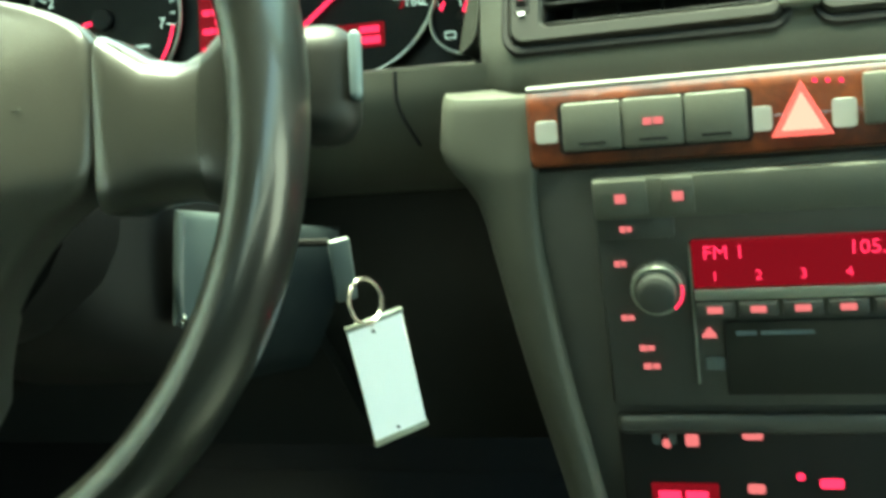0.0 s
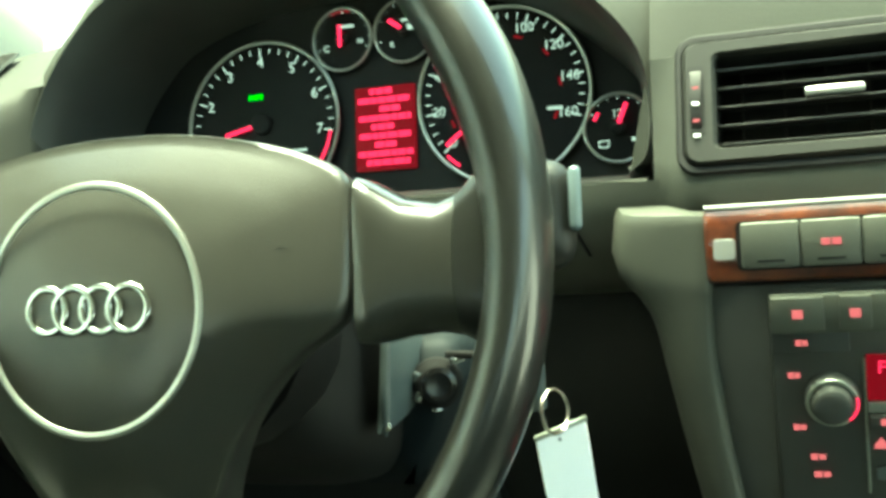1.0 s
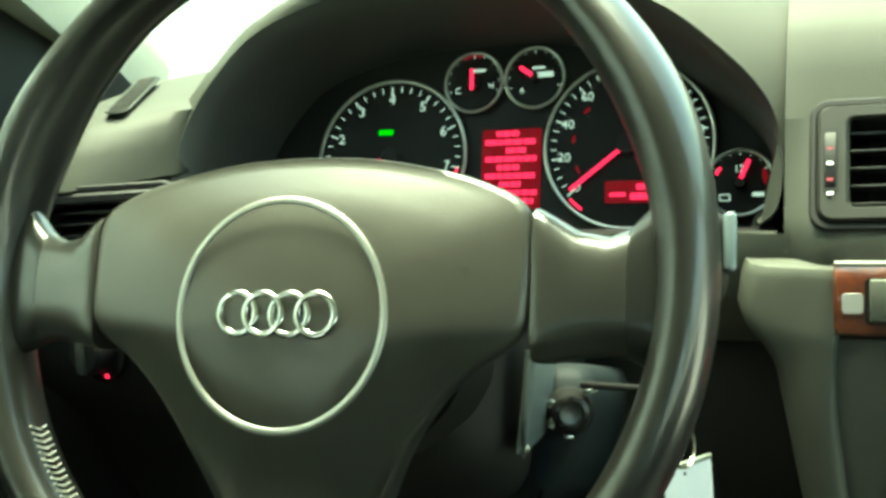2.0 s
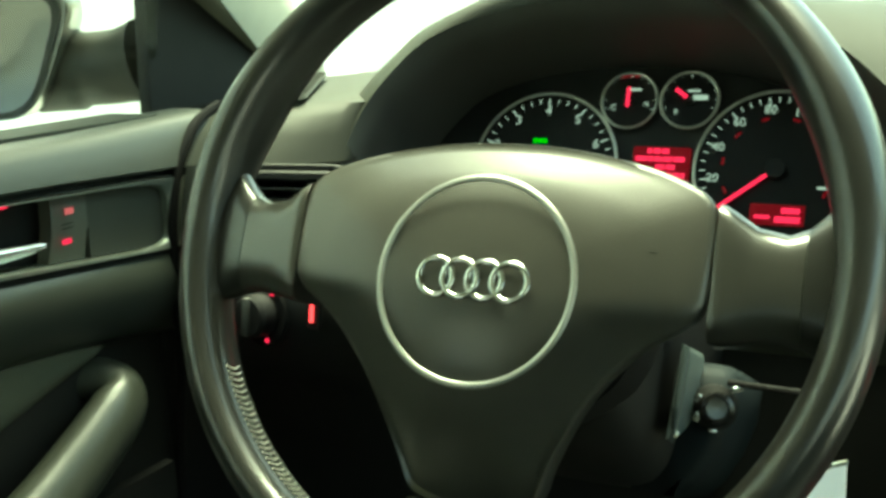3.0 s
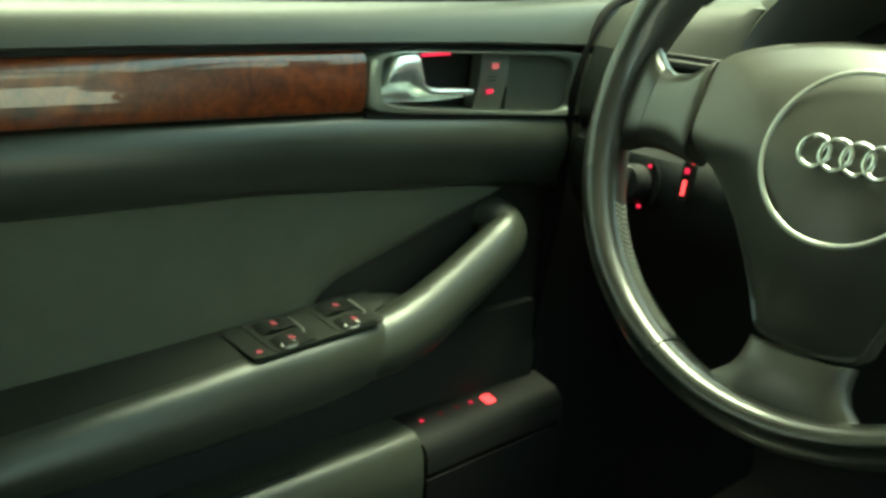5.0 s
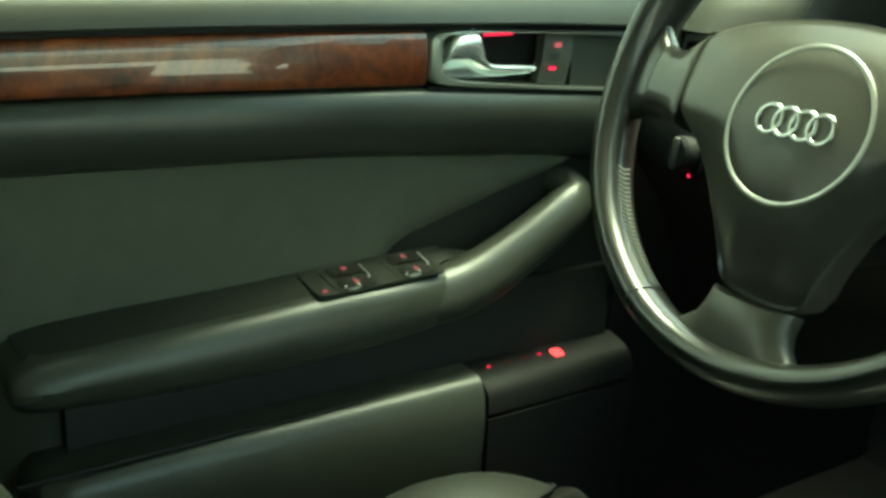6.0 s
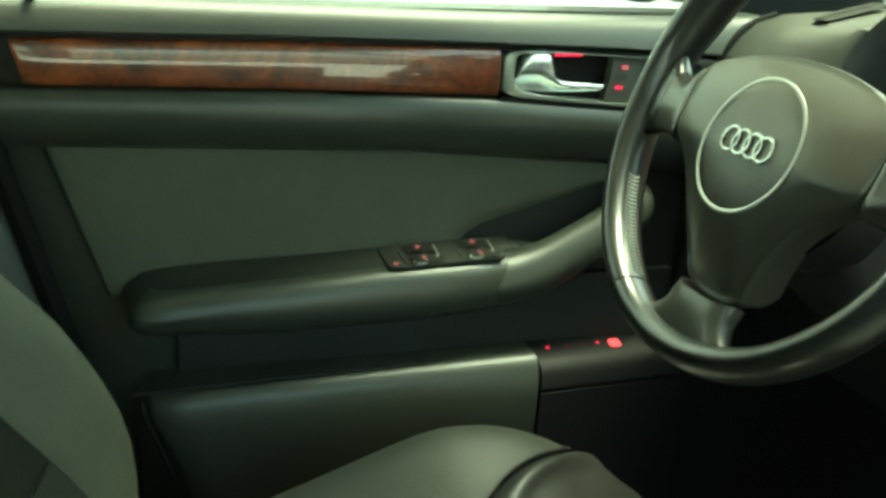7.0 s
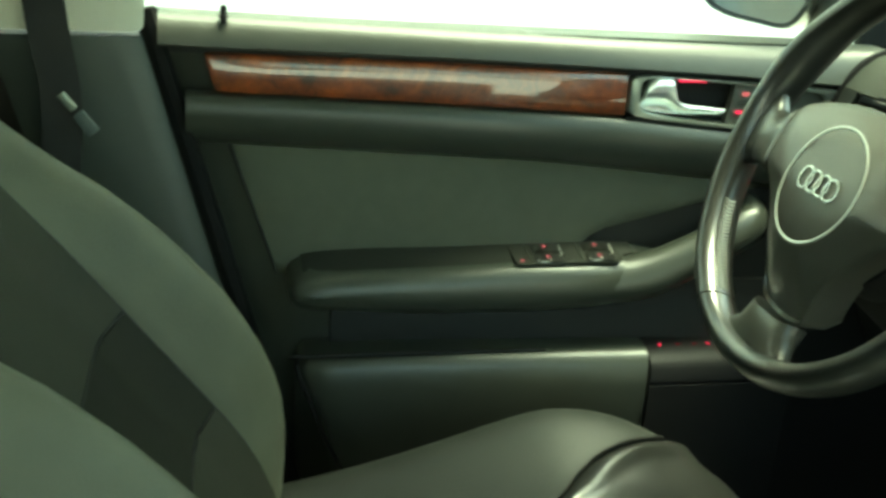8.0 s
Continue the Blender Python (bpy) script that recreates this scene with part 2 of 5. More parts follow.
def rrect(w, h, r, n=5):
    """A rounded rectangle's outline round the origin."""
    out = []
    for cx, cy, a0 in ((w / 2 - r, h / 2 - r, 0), (-w / 2 + r, h / 2 - r, 90), (-w / 2 + r, -h / 2 + r, 180), (w / 2 - r, -h / 2 + r, 270)):
        out += [(cx + r * math.cos(radians(a0 + 90 * k / n)), cy + r * math.sin(radians(a0 + 90 * k / n))) for k in range(n + 1)]
    return out


def frame_ring(outer, inner, h, bev=0.001):
    """A flat frame between two outlines of equally many points."""
    secs = []
    for a, b in zip(outer, inner):
        a, b = Vector((*a, 0)), Vector((*b, 0))
        d = (b - a).normalized() * bev
        secs.append([a, a + Vector((0, 0, h - bev)), a + d + Vector((0, 0, h)), b - d + Vector((0, 0, h)), b + Vector((0, 0, h - bev)), b])
    return loft(secs, loop=True)


def writing(body, size, depth=0.0003):
    cu = bpy.data.curves.new("writing", "FONT")
    cu.body, cu.size, cu.extrude, cu.align_x, cu.align_y = body, size, depth, "CENTER", "CENTER"
    cu.resolution_u = 3
    ob = new("writing", cu)
    me = bpy.data.meshes.new_from_object(ob.evaluated_get(bpy.context.evaluated_depsgraph_get()))
    bpy.data.objects.remove(ob)
    bm = bmesh.new()
    bm.from_mesh(me)
    return bm


def bars(rows, h=0.0004):
    """Flat bars: rows of (x, y, width, height)."""
    bm = bmesh.new()
    for x, y, w, t in rows:
        bmesh.ops.create_cube(bm, size=1, matrix=Matrix.Translation((x, y, h / 2)) @ Matrix.Diagonal((w, t, h, 1)))
    return bm


# ---- ground and car shell ----
def ip(y, table):
    return float(np.interp(y, [a for a, _ in table], [b for _, b in table]))


bm = bmesh.new()
bmesh.ops.create_grid(bm, x_segments=8, y_segments=8, size=400, matrix=Matrix.Translation((0, 0, -0.86)))
tagged(part("ground", bm, GROUNDM), "pale concrete ground outside the car", "ground", kind="structure")

# assumed wall, added to hold back sky light from the driver's side
tagged(part("wall_outside", box(0.2, 30.0, 3.3, 0.01, at=(-2.4, -8.0, 0.79)), WALLWHITE), "plain white wall assumed beside the parked car", "wall", kind="structure")
tagged(part("floor", box(1.6, 2.6, 0.04, 0, at=(0.36, -0.55, -0.66)), CARPET), "black carpeted car floor", "floor", kind="structure")
tagged(part("firewall", box(1.6, 0.04, 0.75, 0, at=(0.36, 0.78, -0.31)), CARPET), "dark carpeted bulkhead in front of the footwell", "wall", kind="structure")
tagged(part("ceiling", sheet([[(x, y, 0.41 - 0.05 * ((x - 0.36) / 0.6) ** 4 - 0.03 * ((y + 0.7) / 0.9) ** 4) for y in np.linspace(-1.7, 0.03, 12)] for x in np.linspace(-0.36, 1.08, 12)], 0.03, (0, 0, 1)), CREAM),
       "pale cloth headliner over the cabin", "headliner", kind="structure")
# unseen; full height without a rear window, to keep light off the wheel
tagged(part("wall_back", box(1.7, 0.06, 1.0, 0.02, at=(0.36, -1.75, -0.16)), DARK), "plain dark wall added to shut out light from the rear", "wall", kind="structure")
tagged(part("wall_driver", box(0.03, 2.56, 0.66, 0.005, at=(-0.505, -0.47, -0.33)), BLACK), "dark outer skin of the driver's side", "wall", kind="structure")
tagged(part("wall_kick", box(0.02, 0.58, 0.62, 0.004, at=(-0.405, 0.515, -0.33)), BLACK), "dark carpeted kick panel beside the footwell", "wall", kind="structure")
# passenger side, behind and beside the camera
tagged(part("wall_passenger", box(0.06, 0.62, 0.66, 0.02, at=(1.2, 0.75, -0.33)), DARK), "dark trim ahead of the open passenger door", "wall", kind="structure")
tagged(part("door_sill", box(0.1, 0.42, 0.08, 0.02, at=(1.2, 0.235, -0.628)), DARK), "dark sill of the open passenger doorway", "sill", kind="structure")
# unseen; runs into the doorway in place of a seat, to darken reflections
tagged(part("wall_passenger_rear", box(0.06, 1.78, 0.56, 0.02, at=(1.2, -0.86, -0.375)), DARK), "plain dark wall added along the passenger side to block light", "wall", kind="structure")
tagged(part("wall_driver_rear", box(0.06, 1.02, 0.72, 0.02, at=(-0.46, -1.25, -0.295)), DARK), "dark rear door trim below the rear window", "wall", kind="structure")
pillar = sheet([smooth([(1.17 - 0.09 * t, y0 - 0.02 * t, 0.03 + 0.37 * t) for t in (0, 0.5, 1)], 4) for y0 in (-0.60, -0.66, -0.74)], 0.03, (1, 0, 0))
tagged(part("pillar_passenger", pillar, CREAM), "pale upper trim of the passenger door pillar", "pillar trim", kind="structure")


def a_pillar(side):
    """Slim roof pillar beside the windscreen, from the dash to the roof."""
    secs = []
    for t in np.linspace(0, 1, 9):
        cx = 0.36 + side * (0.87 - 0.15 * t)
        c = Vector((cx, 0.61 - 0.63 * t, 0.035 + 0.36 * t + 0.012 * math.sin(math.pi * t)))
        secs.append([c + Vector((side * a * 0.045, b * 0.03, b * 0.045 + 0.012 * (abs(a) < 0.5))) for a, b in
                     ((-1, -0.8), (-1, 0.4), (-0.6, 1), (0.6, 1), (1, 0.4), (1, -0.8), (0.4, -1), (-0.4, -1))])
    return loft(secs)


for side, nm in ((-1, "a_pillar_driver"), (1, "a_pillar_passenger")):
    tagged(part(nm, a_pillar(side), PILLARGREY), "pale grey windscreen pillar trim", "pillar trim", kind="structure")
ws = part("windscreen", sheet([[(0.36 + (0.86 - 0.14 * t) * u, 0.82 - 0.79 * t - 0.05 * u * u, 0.03 + 0.37 * t) for t in np.linspace(0, 1, 8)] for u in np.linspace(-1, 1, 13)], 0.005, (0, 0.5, 0.85)), GLASS)
tagged(ws, "clear raked windscreen glass", "windscreen", kind="structure")
ws.visible_shadow = False
# unseen rail, widened outwards to keep direct sun off the door sill
tagged(part("roof_rail", loft([[(x + a, y, z + b) for a, b in ((-0.085, -0.015), (0.03, -0.028), (0.05, 0.03), (-0.075, 0.04))] for x, y, z in ((-0.365, 0.02, 0.385), (-0.365, -0.3, 0.395), (-0.365, -0.62, 0.395), (-0.365, -1.7, 0.38))]), PILLARGREY), "pale roof rail over the driver's door", "roof rail", kind="structure")


# black cowl and dark bonnet beyond the windscreen
tagged(part("cowl", loft([[(x, y, z - 0.03 * ((x - 0.36) / 0.8) ** 2) for y, z in ((0.84, 0.0), (0.845, 0.07), (0.86, 0.098), (0.9, 0.104), (1.0, 0.09), (1.02, 0.0))] for x in np.linspace(-0.45, 1.17, 12)]), RUBBER), "black plastic cowl at the base of the windscreen", "cowl", kind="structure")
tagged(part("bonnet", sheet([[(x, y, z - 0.05 * ((x - 0.36) / 0.8) ** 2) for y, z in ((1.0, 0.075), (1.3, 0.05), (1.6, 0.0), (1.85, -0.08), (1.95, -0.2))] for x in np.linspace(-0.45, 1.17, 12)], 0.02, (0, 0, -1)), SHADOWBLACK), "dark car bonnet ahead of the windscreen", "bonnet", kind="structure")


# ---- steering wheel ----
def steering_wheel():
    w = thing("steering_wheel", WH, "three-spoke black leather steering wheel with grey airbag cover", "steering wheel")
    C = Vector((-0.003, 0.0205, -0.0276))
    n, R = 128, 0.1823
    secs = []
    for i in range(n):
        a = 2 * math.pi * i / n
        d = math.degrees(a)
        grip = sum(math.exp(-((d - g + 180) % 360 - 180) ** 2 / 220) for g in (24, 156))
        r = 0.0150 + 0.0026 * grip
        rad = Vector((math.cos(a), math.sin(a), 0))
        secs.append([C + R * rad + r * (math.cos(b) * rad * 0.87 + math.sin(b) * Vector((0, 0, 1.36))) for b in (2 * math.pi * k / 18 for k in range(18))])
    part("rim", loft(secs, loop=True), LEATHER, w, "worn glossy black leather rim")

    # pale cross stitching round the inside of the lower left rim
    bm = bmesh.new()
    for i in range(28):
        a = radians(208 + 35 * i / 28)
        pts = []
        for da, b in ((-0.005, 2.8), (0.007, 3.08), (-0.005, 3.36)):
            rad = Vector((math.cos(a + da), math.sin(a + da), 0))
            pts.append(C + R * rad + 0.0156 * (math.cos(b) * rad * 0.87 + math.sin(b) * Vector((0, 0, 1.36))))
        t = tube(pts, 0.0008, 5)
        me = bpy.data.meshes.new("t")
        t.to_mesh(me)
        t.free()
        bm.from_mesh(me)
        bpy.data.meshes.remove(me)
    tagged(part("stitching", bm, THREAD, w, "pale zigzag stitching"), kind="stuff")

    for a in (244,):
        u = Vector((math.cos(radians(a)), math.sin(radians(a)), 0))
        part("rim_seam", tube([C + R * u + 0.0152 * (math.cos(b) * u * 0.87 + math.sin(b) * Vector((0, 0, 1.36))) for b in (2 * math.pi * k / 24 for k in range(24))], 0.0009, 6, True, up=(u.x, u.y, 0.01)), LEATHER, w, "raised leather seam")
    # airbag cover
    half = [(0, 0.0765), (0.037, 0.0745), (0.075, 0.067), (0.099, 0.0585), (0.110, 0.051), (0.1135, 0.04), (0.1135, 0.01), (0.1115, -0.004), (0.103, -0.0125),
            (0.090, -0.021), (0.076, -0.034), (0.061, -0.053), (0.049, -0.074), (0.040, -0.093), (0.0345, -0.107), (0.026, -0.112), (0.012, -0.1145), (0, -0.115)]
    line = [(*p, 0) for p in half] + [(-x, y, 0) for x, y in half[-2:0:-1]]
    line = smooth(line, 4, True)
    secs = []
    for k, z in ((0.86, -0.052), (0.95, -0.036), (0.99, -0.024), (1.0, -0.0175), (0.9975, -0.0140), (0.99, -0.0118), (0.965, -0.0101), (0.92, -0.0085), (0.87, -0.0071), (0.78, -0.0045), (0.66, -0.0015), (0.5, 0.0002), (0.3, 0.0008), (0.12, 0.0012)):
        o = 0.0 if k > 0.9 else 0.004 * (1 - k)
        secs.append([(p.x * k, p.y * k - o, z - 0.006 * max(0, -p.y * k - 0.06) / 0.05 - 1.7 * (p.y * k) ** 2 * (1.0 if p.y < 0 else 0.9) * min(1, (1.06 - k) / 0.1)) for p in line])
    part("airbag_cover", loft(secs), COVER, w, "domed grey vinyl airbag cover", sharp=60)

    # spokes
    def spoke(s, rows):
        secs = []
        for x, y0, y1, z1, z0 in rows:
            h, c, d = (y1 - y0) / 2, (y1 + y0) / 2, (z1 - z0) / 2
            ex = ip(x, [(0.115, 0.35), (0.134, 0.75), (0.158, 0.8), (0.177, 1.0)])
            secs.append([(s * x, c + h * math.copysign(abs(math.cos(b)) ** ex, math.cos(b)), (z1 + z0) / 2 + d * math.copysign(abs(math.sin(b)) ** ex, math.sin(b))) for b in (2 * math.pi * k / 28 for k in range(28))])
        return loft(secs)
    arm = ((0.1142, -0.0175, 0.0505, -0.0135, -0.05), (0.1165, -0.0175, 0.0498, -0.0124, -0.05), (0.121, -0.0172, 0.0475, -0.0126, -0.05), (0.132, -0.0150, 0.041, -0.0145, -0.048), (0.146, -0.0135, 0.0385, -0.0165, -0.045), (0.155, -0.0150, 0.0425, -0.0173, -0.043))
    root = ((0.1553, -0.0150, 0.0425, -0.0171, -0.043), (0.162, -0.0185, 0.0495, -0.0172, -0.042), (0.169, -0.0215, 0.057, -0.0185, -0.040), (0.177, -0.031, 0.067, -0.021, -0.036))
    for s in (1, -1):
        part("spoke", spoke(s, arm), SPOKE, w, "dark glossy vinyl spoke")
        part("thumb_rest", spoke(s, root), LEATHER, w, "black leather thumb rest")
    secs = []
    for y, hw, z1, z0 in ((-0.1168, 0.034, -0.0205, -0.05), (-0.122, 0.0335, -0.0185, -0.05), (-0.130, 0.0345, -0.018, -0.048), (-0.138, 0.0385, -0.0185, -0.046), (-0.146, 0.048, -0.0195, -0.042), (-0.1525, 0.061, -0.0205, -0.037), (-0.1585, 0.082, -0.0225, -0.033)):
        d = (z1 - z0) / 2
        secs.append([(hw * math.copysign(abs(math.cos(b)) ** 0.5, math.cos(b)), y + 0.0045 * math.cos(b) ** 2, (z1 + z0) / 2 + d * math.copysign(abs(math.sin(b)) ** 0.7, math.sin(b))) for b in (2 * math.pi * k / 28 for k in range(28))])
    part("lower_spoke", loft(secs), COVER, w, "grey vinyl lower spoke")
    part("hub", loft([[(0.075 * math.cos(b), 0.06 * math.sin(b) - 0.01, z) for b in (2 * math.pi * k / 24 for k in range(24))] for z in (-0.05, -0.09)]), BLACK, w)
    # metal trim
    part("trim_ring", torus(0.0525, 0.0017, 96, 8, 0.4), SILVER, w, "thin satin silver ring", pose(0, 0, 0.0006))
    for k in range(4):
        part("emblem_ring", torus(0.0094, 0.0015, 40, 8, 0.45), CHROME, w, "chrome emblem ring", pose(-0.0002 + (k - 1.5) * 0.01345, 0, 0.0024 + 0.0003 * (k % 2)))
    part("cover_crease", box(0.016, 0.0004, 0.0003, 0), DARK, w, "", pose(0.082, 0.022, -0.0047))
    return w


steering_wheel()


# ---- steering column, stalk and key ----
def steering_column():
    c = thing("steering_column", WH, "dark plastic steering column shroud behind the wheel", "steering column")
    secs = []
    for z, sx, y0, y1 in ((-0.085, 0.06, -0.06, 0.045), (-0.1, 0.066, -0.075, 0.055), (-0.17, 0.07, -0.095, 0.06), (-0.29, 0.07, -0.1, 0.06)):
        secs.append([(sx * math.copysign(abs(math.cos(b)) ** 0.45, math.cos(b)), (y0 + y1) / 2 + (y1 - y0) / 2 * math.copysign(abs(math.sin(b)) ** 0.45, math.sin(b)), z) for b in (2 * math.pi * k / 32 for k in range(32))])
    part("shroud", loft(secs), BLACK, c)
    # housing of the ignition lock on the right-hand side, rounded and tapering downwards
    secs = []
    for y, x0, x1, z in ((-0.012, 0.06, 0.104, -0.135), (-0.0145, 0.06, 0.1095, -0.122), (-0.021, 0.06, 0.1135, -0.1135), (-0.04, 0.06, 0.1125, -0.1125), (-0.06, 0.06, 0.106, -0.115), (-0.078, 0.058, 0.096, -0.12), (-0.09, 0.056, 0.084, -0.13)):
        secs.append([(x0, y, z - 0.09), (x0, y, z - 0.004), (0.078, y, z - 0.001), (0.082, y, z), (x1 - 0.008, y, z), (x1 - 0.002, y, z - 0.004), (x1, y, z - 0.012), (x1, y, z - 0.09)])
    LK, EB = pose(-0.022, 0.001, -0.055) @ Matrix.Scale(1.09, 4), pose(-0.0036, 0.0013, -0.018)
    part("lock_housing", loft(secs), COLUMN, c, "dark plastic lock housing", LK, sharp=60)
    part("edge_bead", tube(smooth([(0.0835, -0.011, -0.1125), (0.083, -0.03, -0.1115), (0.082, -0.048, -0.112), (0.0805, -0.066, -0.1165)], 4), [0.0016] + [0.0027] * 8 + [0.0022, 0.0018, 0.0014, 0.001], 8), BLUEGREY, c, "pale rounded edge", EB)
    # shroud's lit side: bluish sky light is painted as a paler blue-grey
    secs = []
    for z, k in ((-0.131, 1.0), (-0.150, 0.96), (-0.168, 0.88), (-0.182, 0.78)):
        secs.append([(0.0768, -0.0078, z), (0.0785, -0.0085, z), (0.0802, -0.0125, z), (0.0796, -0.0105 - 0.03 * k, z), (0.0775, -0.0105 - 0.045 * k, z), (0.0755, -0.0105 - 0.0525 * k, z), (0.074, -0.0105 - 0.053 * k, z)])
    part("side_plate", loft(secs), BLUEGREY, c, "side of the shroud, its blue sky light put into the colour", sharp=50)
    tilt = pose(0, 0, 0, 8, 24, 0)
    lb = part("lock_barrel", disc(0.0125, 0.010, 28, 0.003), RUBBER, c, "gloss black lock barrel", LK @ Matrix.Translation((0.1015, -0.037, -0.1145)) @ tilt)
    part("lock_ring", loft([[(a * math.cos(b), a * math.sin(b), z) for b in (2 * math.pi * k / 28 for k in range(28))] for a, z in ((0.0095, 0.009), (0.009, 0.0125), (0.0065, 0.013), (0.0058, 0.0105), (0.001, 0.0102))]), GLOSSBLACK, lb, "worn dark metal lock ring")
    # chrome chips stand in for the glints on the black lock
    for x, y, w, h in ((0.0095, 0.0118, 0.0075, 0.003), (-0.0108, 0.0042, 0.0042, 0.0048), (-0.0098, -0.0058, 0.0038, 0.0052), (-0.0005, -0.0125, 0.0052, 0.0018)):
        part("glint_chip", box(w, h, 0.0012, 0.0005, 2), CHROME, lb, "small chrome chip for a glint", pose(x, y, 0.0085, 10, 0, 20 * x / 0.01))
    part("screw", disc(0.0024, 0.002, 12, 0.0008), STEEL, c, "bright screw head", EB @ pose(0.0815, -0.061, -0.116))
    return c


steering_column()


def wiper_stalk():
    s = thing("wiper_stalk", WH, "grey plastic wiper stalk beside the steering wheel", "stalk")
    part("arm", tube(smooth([(0.06, 0.03, -0.13), (0.12, 0.034, -0.115), (0.16, 0.04, -0.1)], 5), 0.0085, 12), GRIPGREY, s)
    part("grip", box(0.034, 0.052, 0.032, 0.014, 5), GRIPGREY, s, "rounded dark grip", Matrix.Translation((0.169, 0.038, -0.1)) @ pose(0, 0, 0, 0, 20, 0))
    part("end_cap", box(0.0055, 0.029, 0.015, 0.0026, 3), CAPGREY, s, "glossy blue-grey end cap", Matrix.Translation((0.187, 0.044, -0.0945)) @ pose(0, 0, 0, 0, 20, 0))
    return s


wiper_stalk()


def key_and_tag():
    k = thing("ignition_key", pose(0, 0, 0), "car key in the ignition with a folded metal head", "key")
    part("shaft", tube([(0.098, 0.146, -0.092), (0.143, 0.139, -0.0905)], 0.0022, 8), RUBBER, k)
    part("head", box(0.011, 0.004, 0.034, 0.0018, 2), BLUEGREY, k, "pale grey key head", Matrix.Translation((0.1465, 0.139, -0.1055)) @ pose(0, 0, 0, 4, 2, 35))
    part("key_ring", torus(0.0115, 0.0011, 40, 6), STEEL, k, "thin steel split ring", Matrix.Translation((0.1535, 0.142, -0.1245)) @ pose(0, 0, 0, 78, 8, 68))
    t = thing("key_tag", Matrix.Translation((0.1545, 0.148, -0.1345)) @ pose(0, 0, 0, 3, -3, 40), "white paper key tag in a clear plastic sleeve", "key tag")
    part("card", box(0.0305, 0.0012, 0.068, 0.0004, 1, at=(-0.001, 0, -0.038)), PAPER, t, "blank white card")
    part("sleeve", box(0.032, 0.0022, 0.0045, 0.0008, 1, at=(-0.001, 0, -0.0735)), BEZEL, t, "clear plastic lower edge")
    part("sleeve", box(0.032, 0.0022, 0.0035, 0.0008, 1, at=(-0.001, 0, -0.0032)), BEZEL, t, "clear plastic upper edge")
    for x, z in ((-0.003, -0.0085), (-0.002, -0.0685)):
        part("rivet_hole", disc(0.0009, 0.0005, 12), BLACK, t, "", Matrix.Translation((x, -0.0008, z)) @ pose(0, 0, 0, 90))


key_and_tag()


# ---- instrument cluster ----
def gauge(parent, name, x, y, r, marks, big, figs, needle, label, red=(), z=-0.353):
    """A round dial: face, rim ring, scale, figures and needle. Angles in degrees, anticlockwise from the right."""
    g = part(name, disc(r, 0.002, 64), DIALGREY, parent, label, pose(x, y, z - 0.002))
    part("ring", torus(r, 0.0014 if r > 0.04 else 0.0012, 72, 8), SILVER, g, "thin silver ring", pose(0, 0, 0.003))
    rows = bmesh.new()
    for i, a in enumerate(marks):
        major = i % big == 0
        ln, wd = (0.11 * r, 0.018 * r) if major else (0.07 * r, 0.012 * r)
        mm = pose(0, 0, 0.0023, 0, 0, a) @ Matrix.Translation((r * 0.93 - ln / 2, 0, 0)) @ Matrix.Diagonal((ln, wd, 0.0004, 1))
        bmesh.ops.create_cube(rows, size=1, matrix=mm)
    tagged(part("scale", rows, WHITEGLOW, g, "fine white scale marks"), kind="stuff")
    for txt, a, k, s in figs:
        part("figure", writing(txt, s), WHITEGLOW, g, "", pose(k * r * math.cos(radians(a)), k * r * math.sin(radians(a)), 0.0022))
    for a, ln, k, m in red:
        part("red_mark", box(ln, 0.0022, 0.0003, 0), m, g, "", pose(k * r * math.cos(radians(a)), k * r * math.sin(radians(a)), 0.0022, 0, 0, a + 90))
    a, l0, l1, wd = needle
    part("needle", box((l1 - l0) * r, wd, 0.0012, 0.0004, 1, at=((l1 + l0) / 2 * r, 0, 0)), RED, g, "lit red needle", pose(0, 0, 0.0055 if r > 0.04 else 0.0078, 0, 0, a))
    part("boss", disc(0.13 * r if r > 0.04 else 0.2 * r, 0.004, 24, 0.001), BLACK, g, "", pose(0, 0, 0.003))
    return g


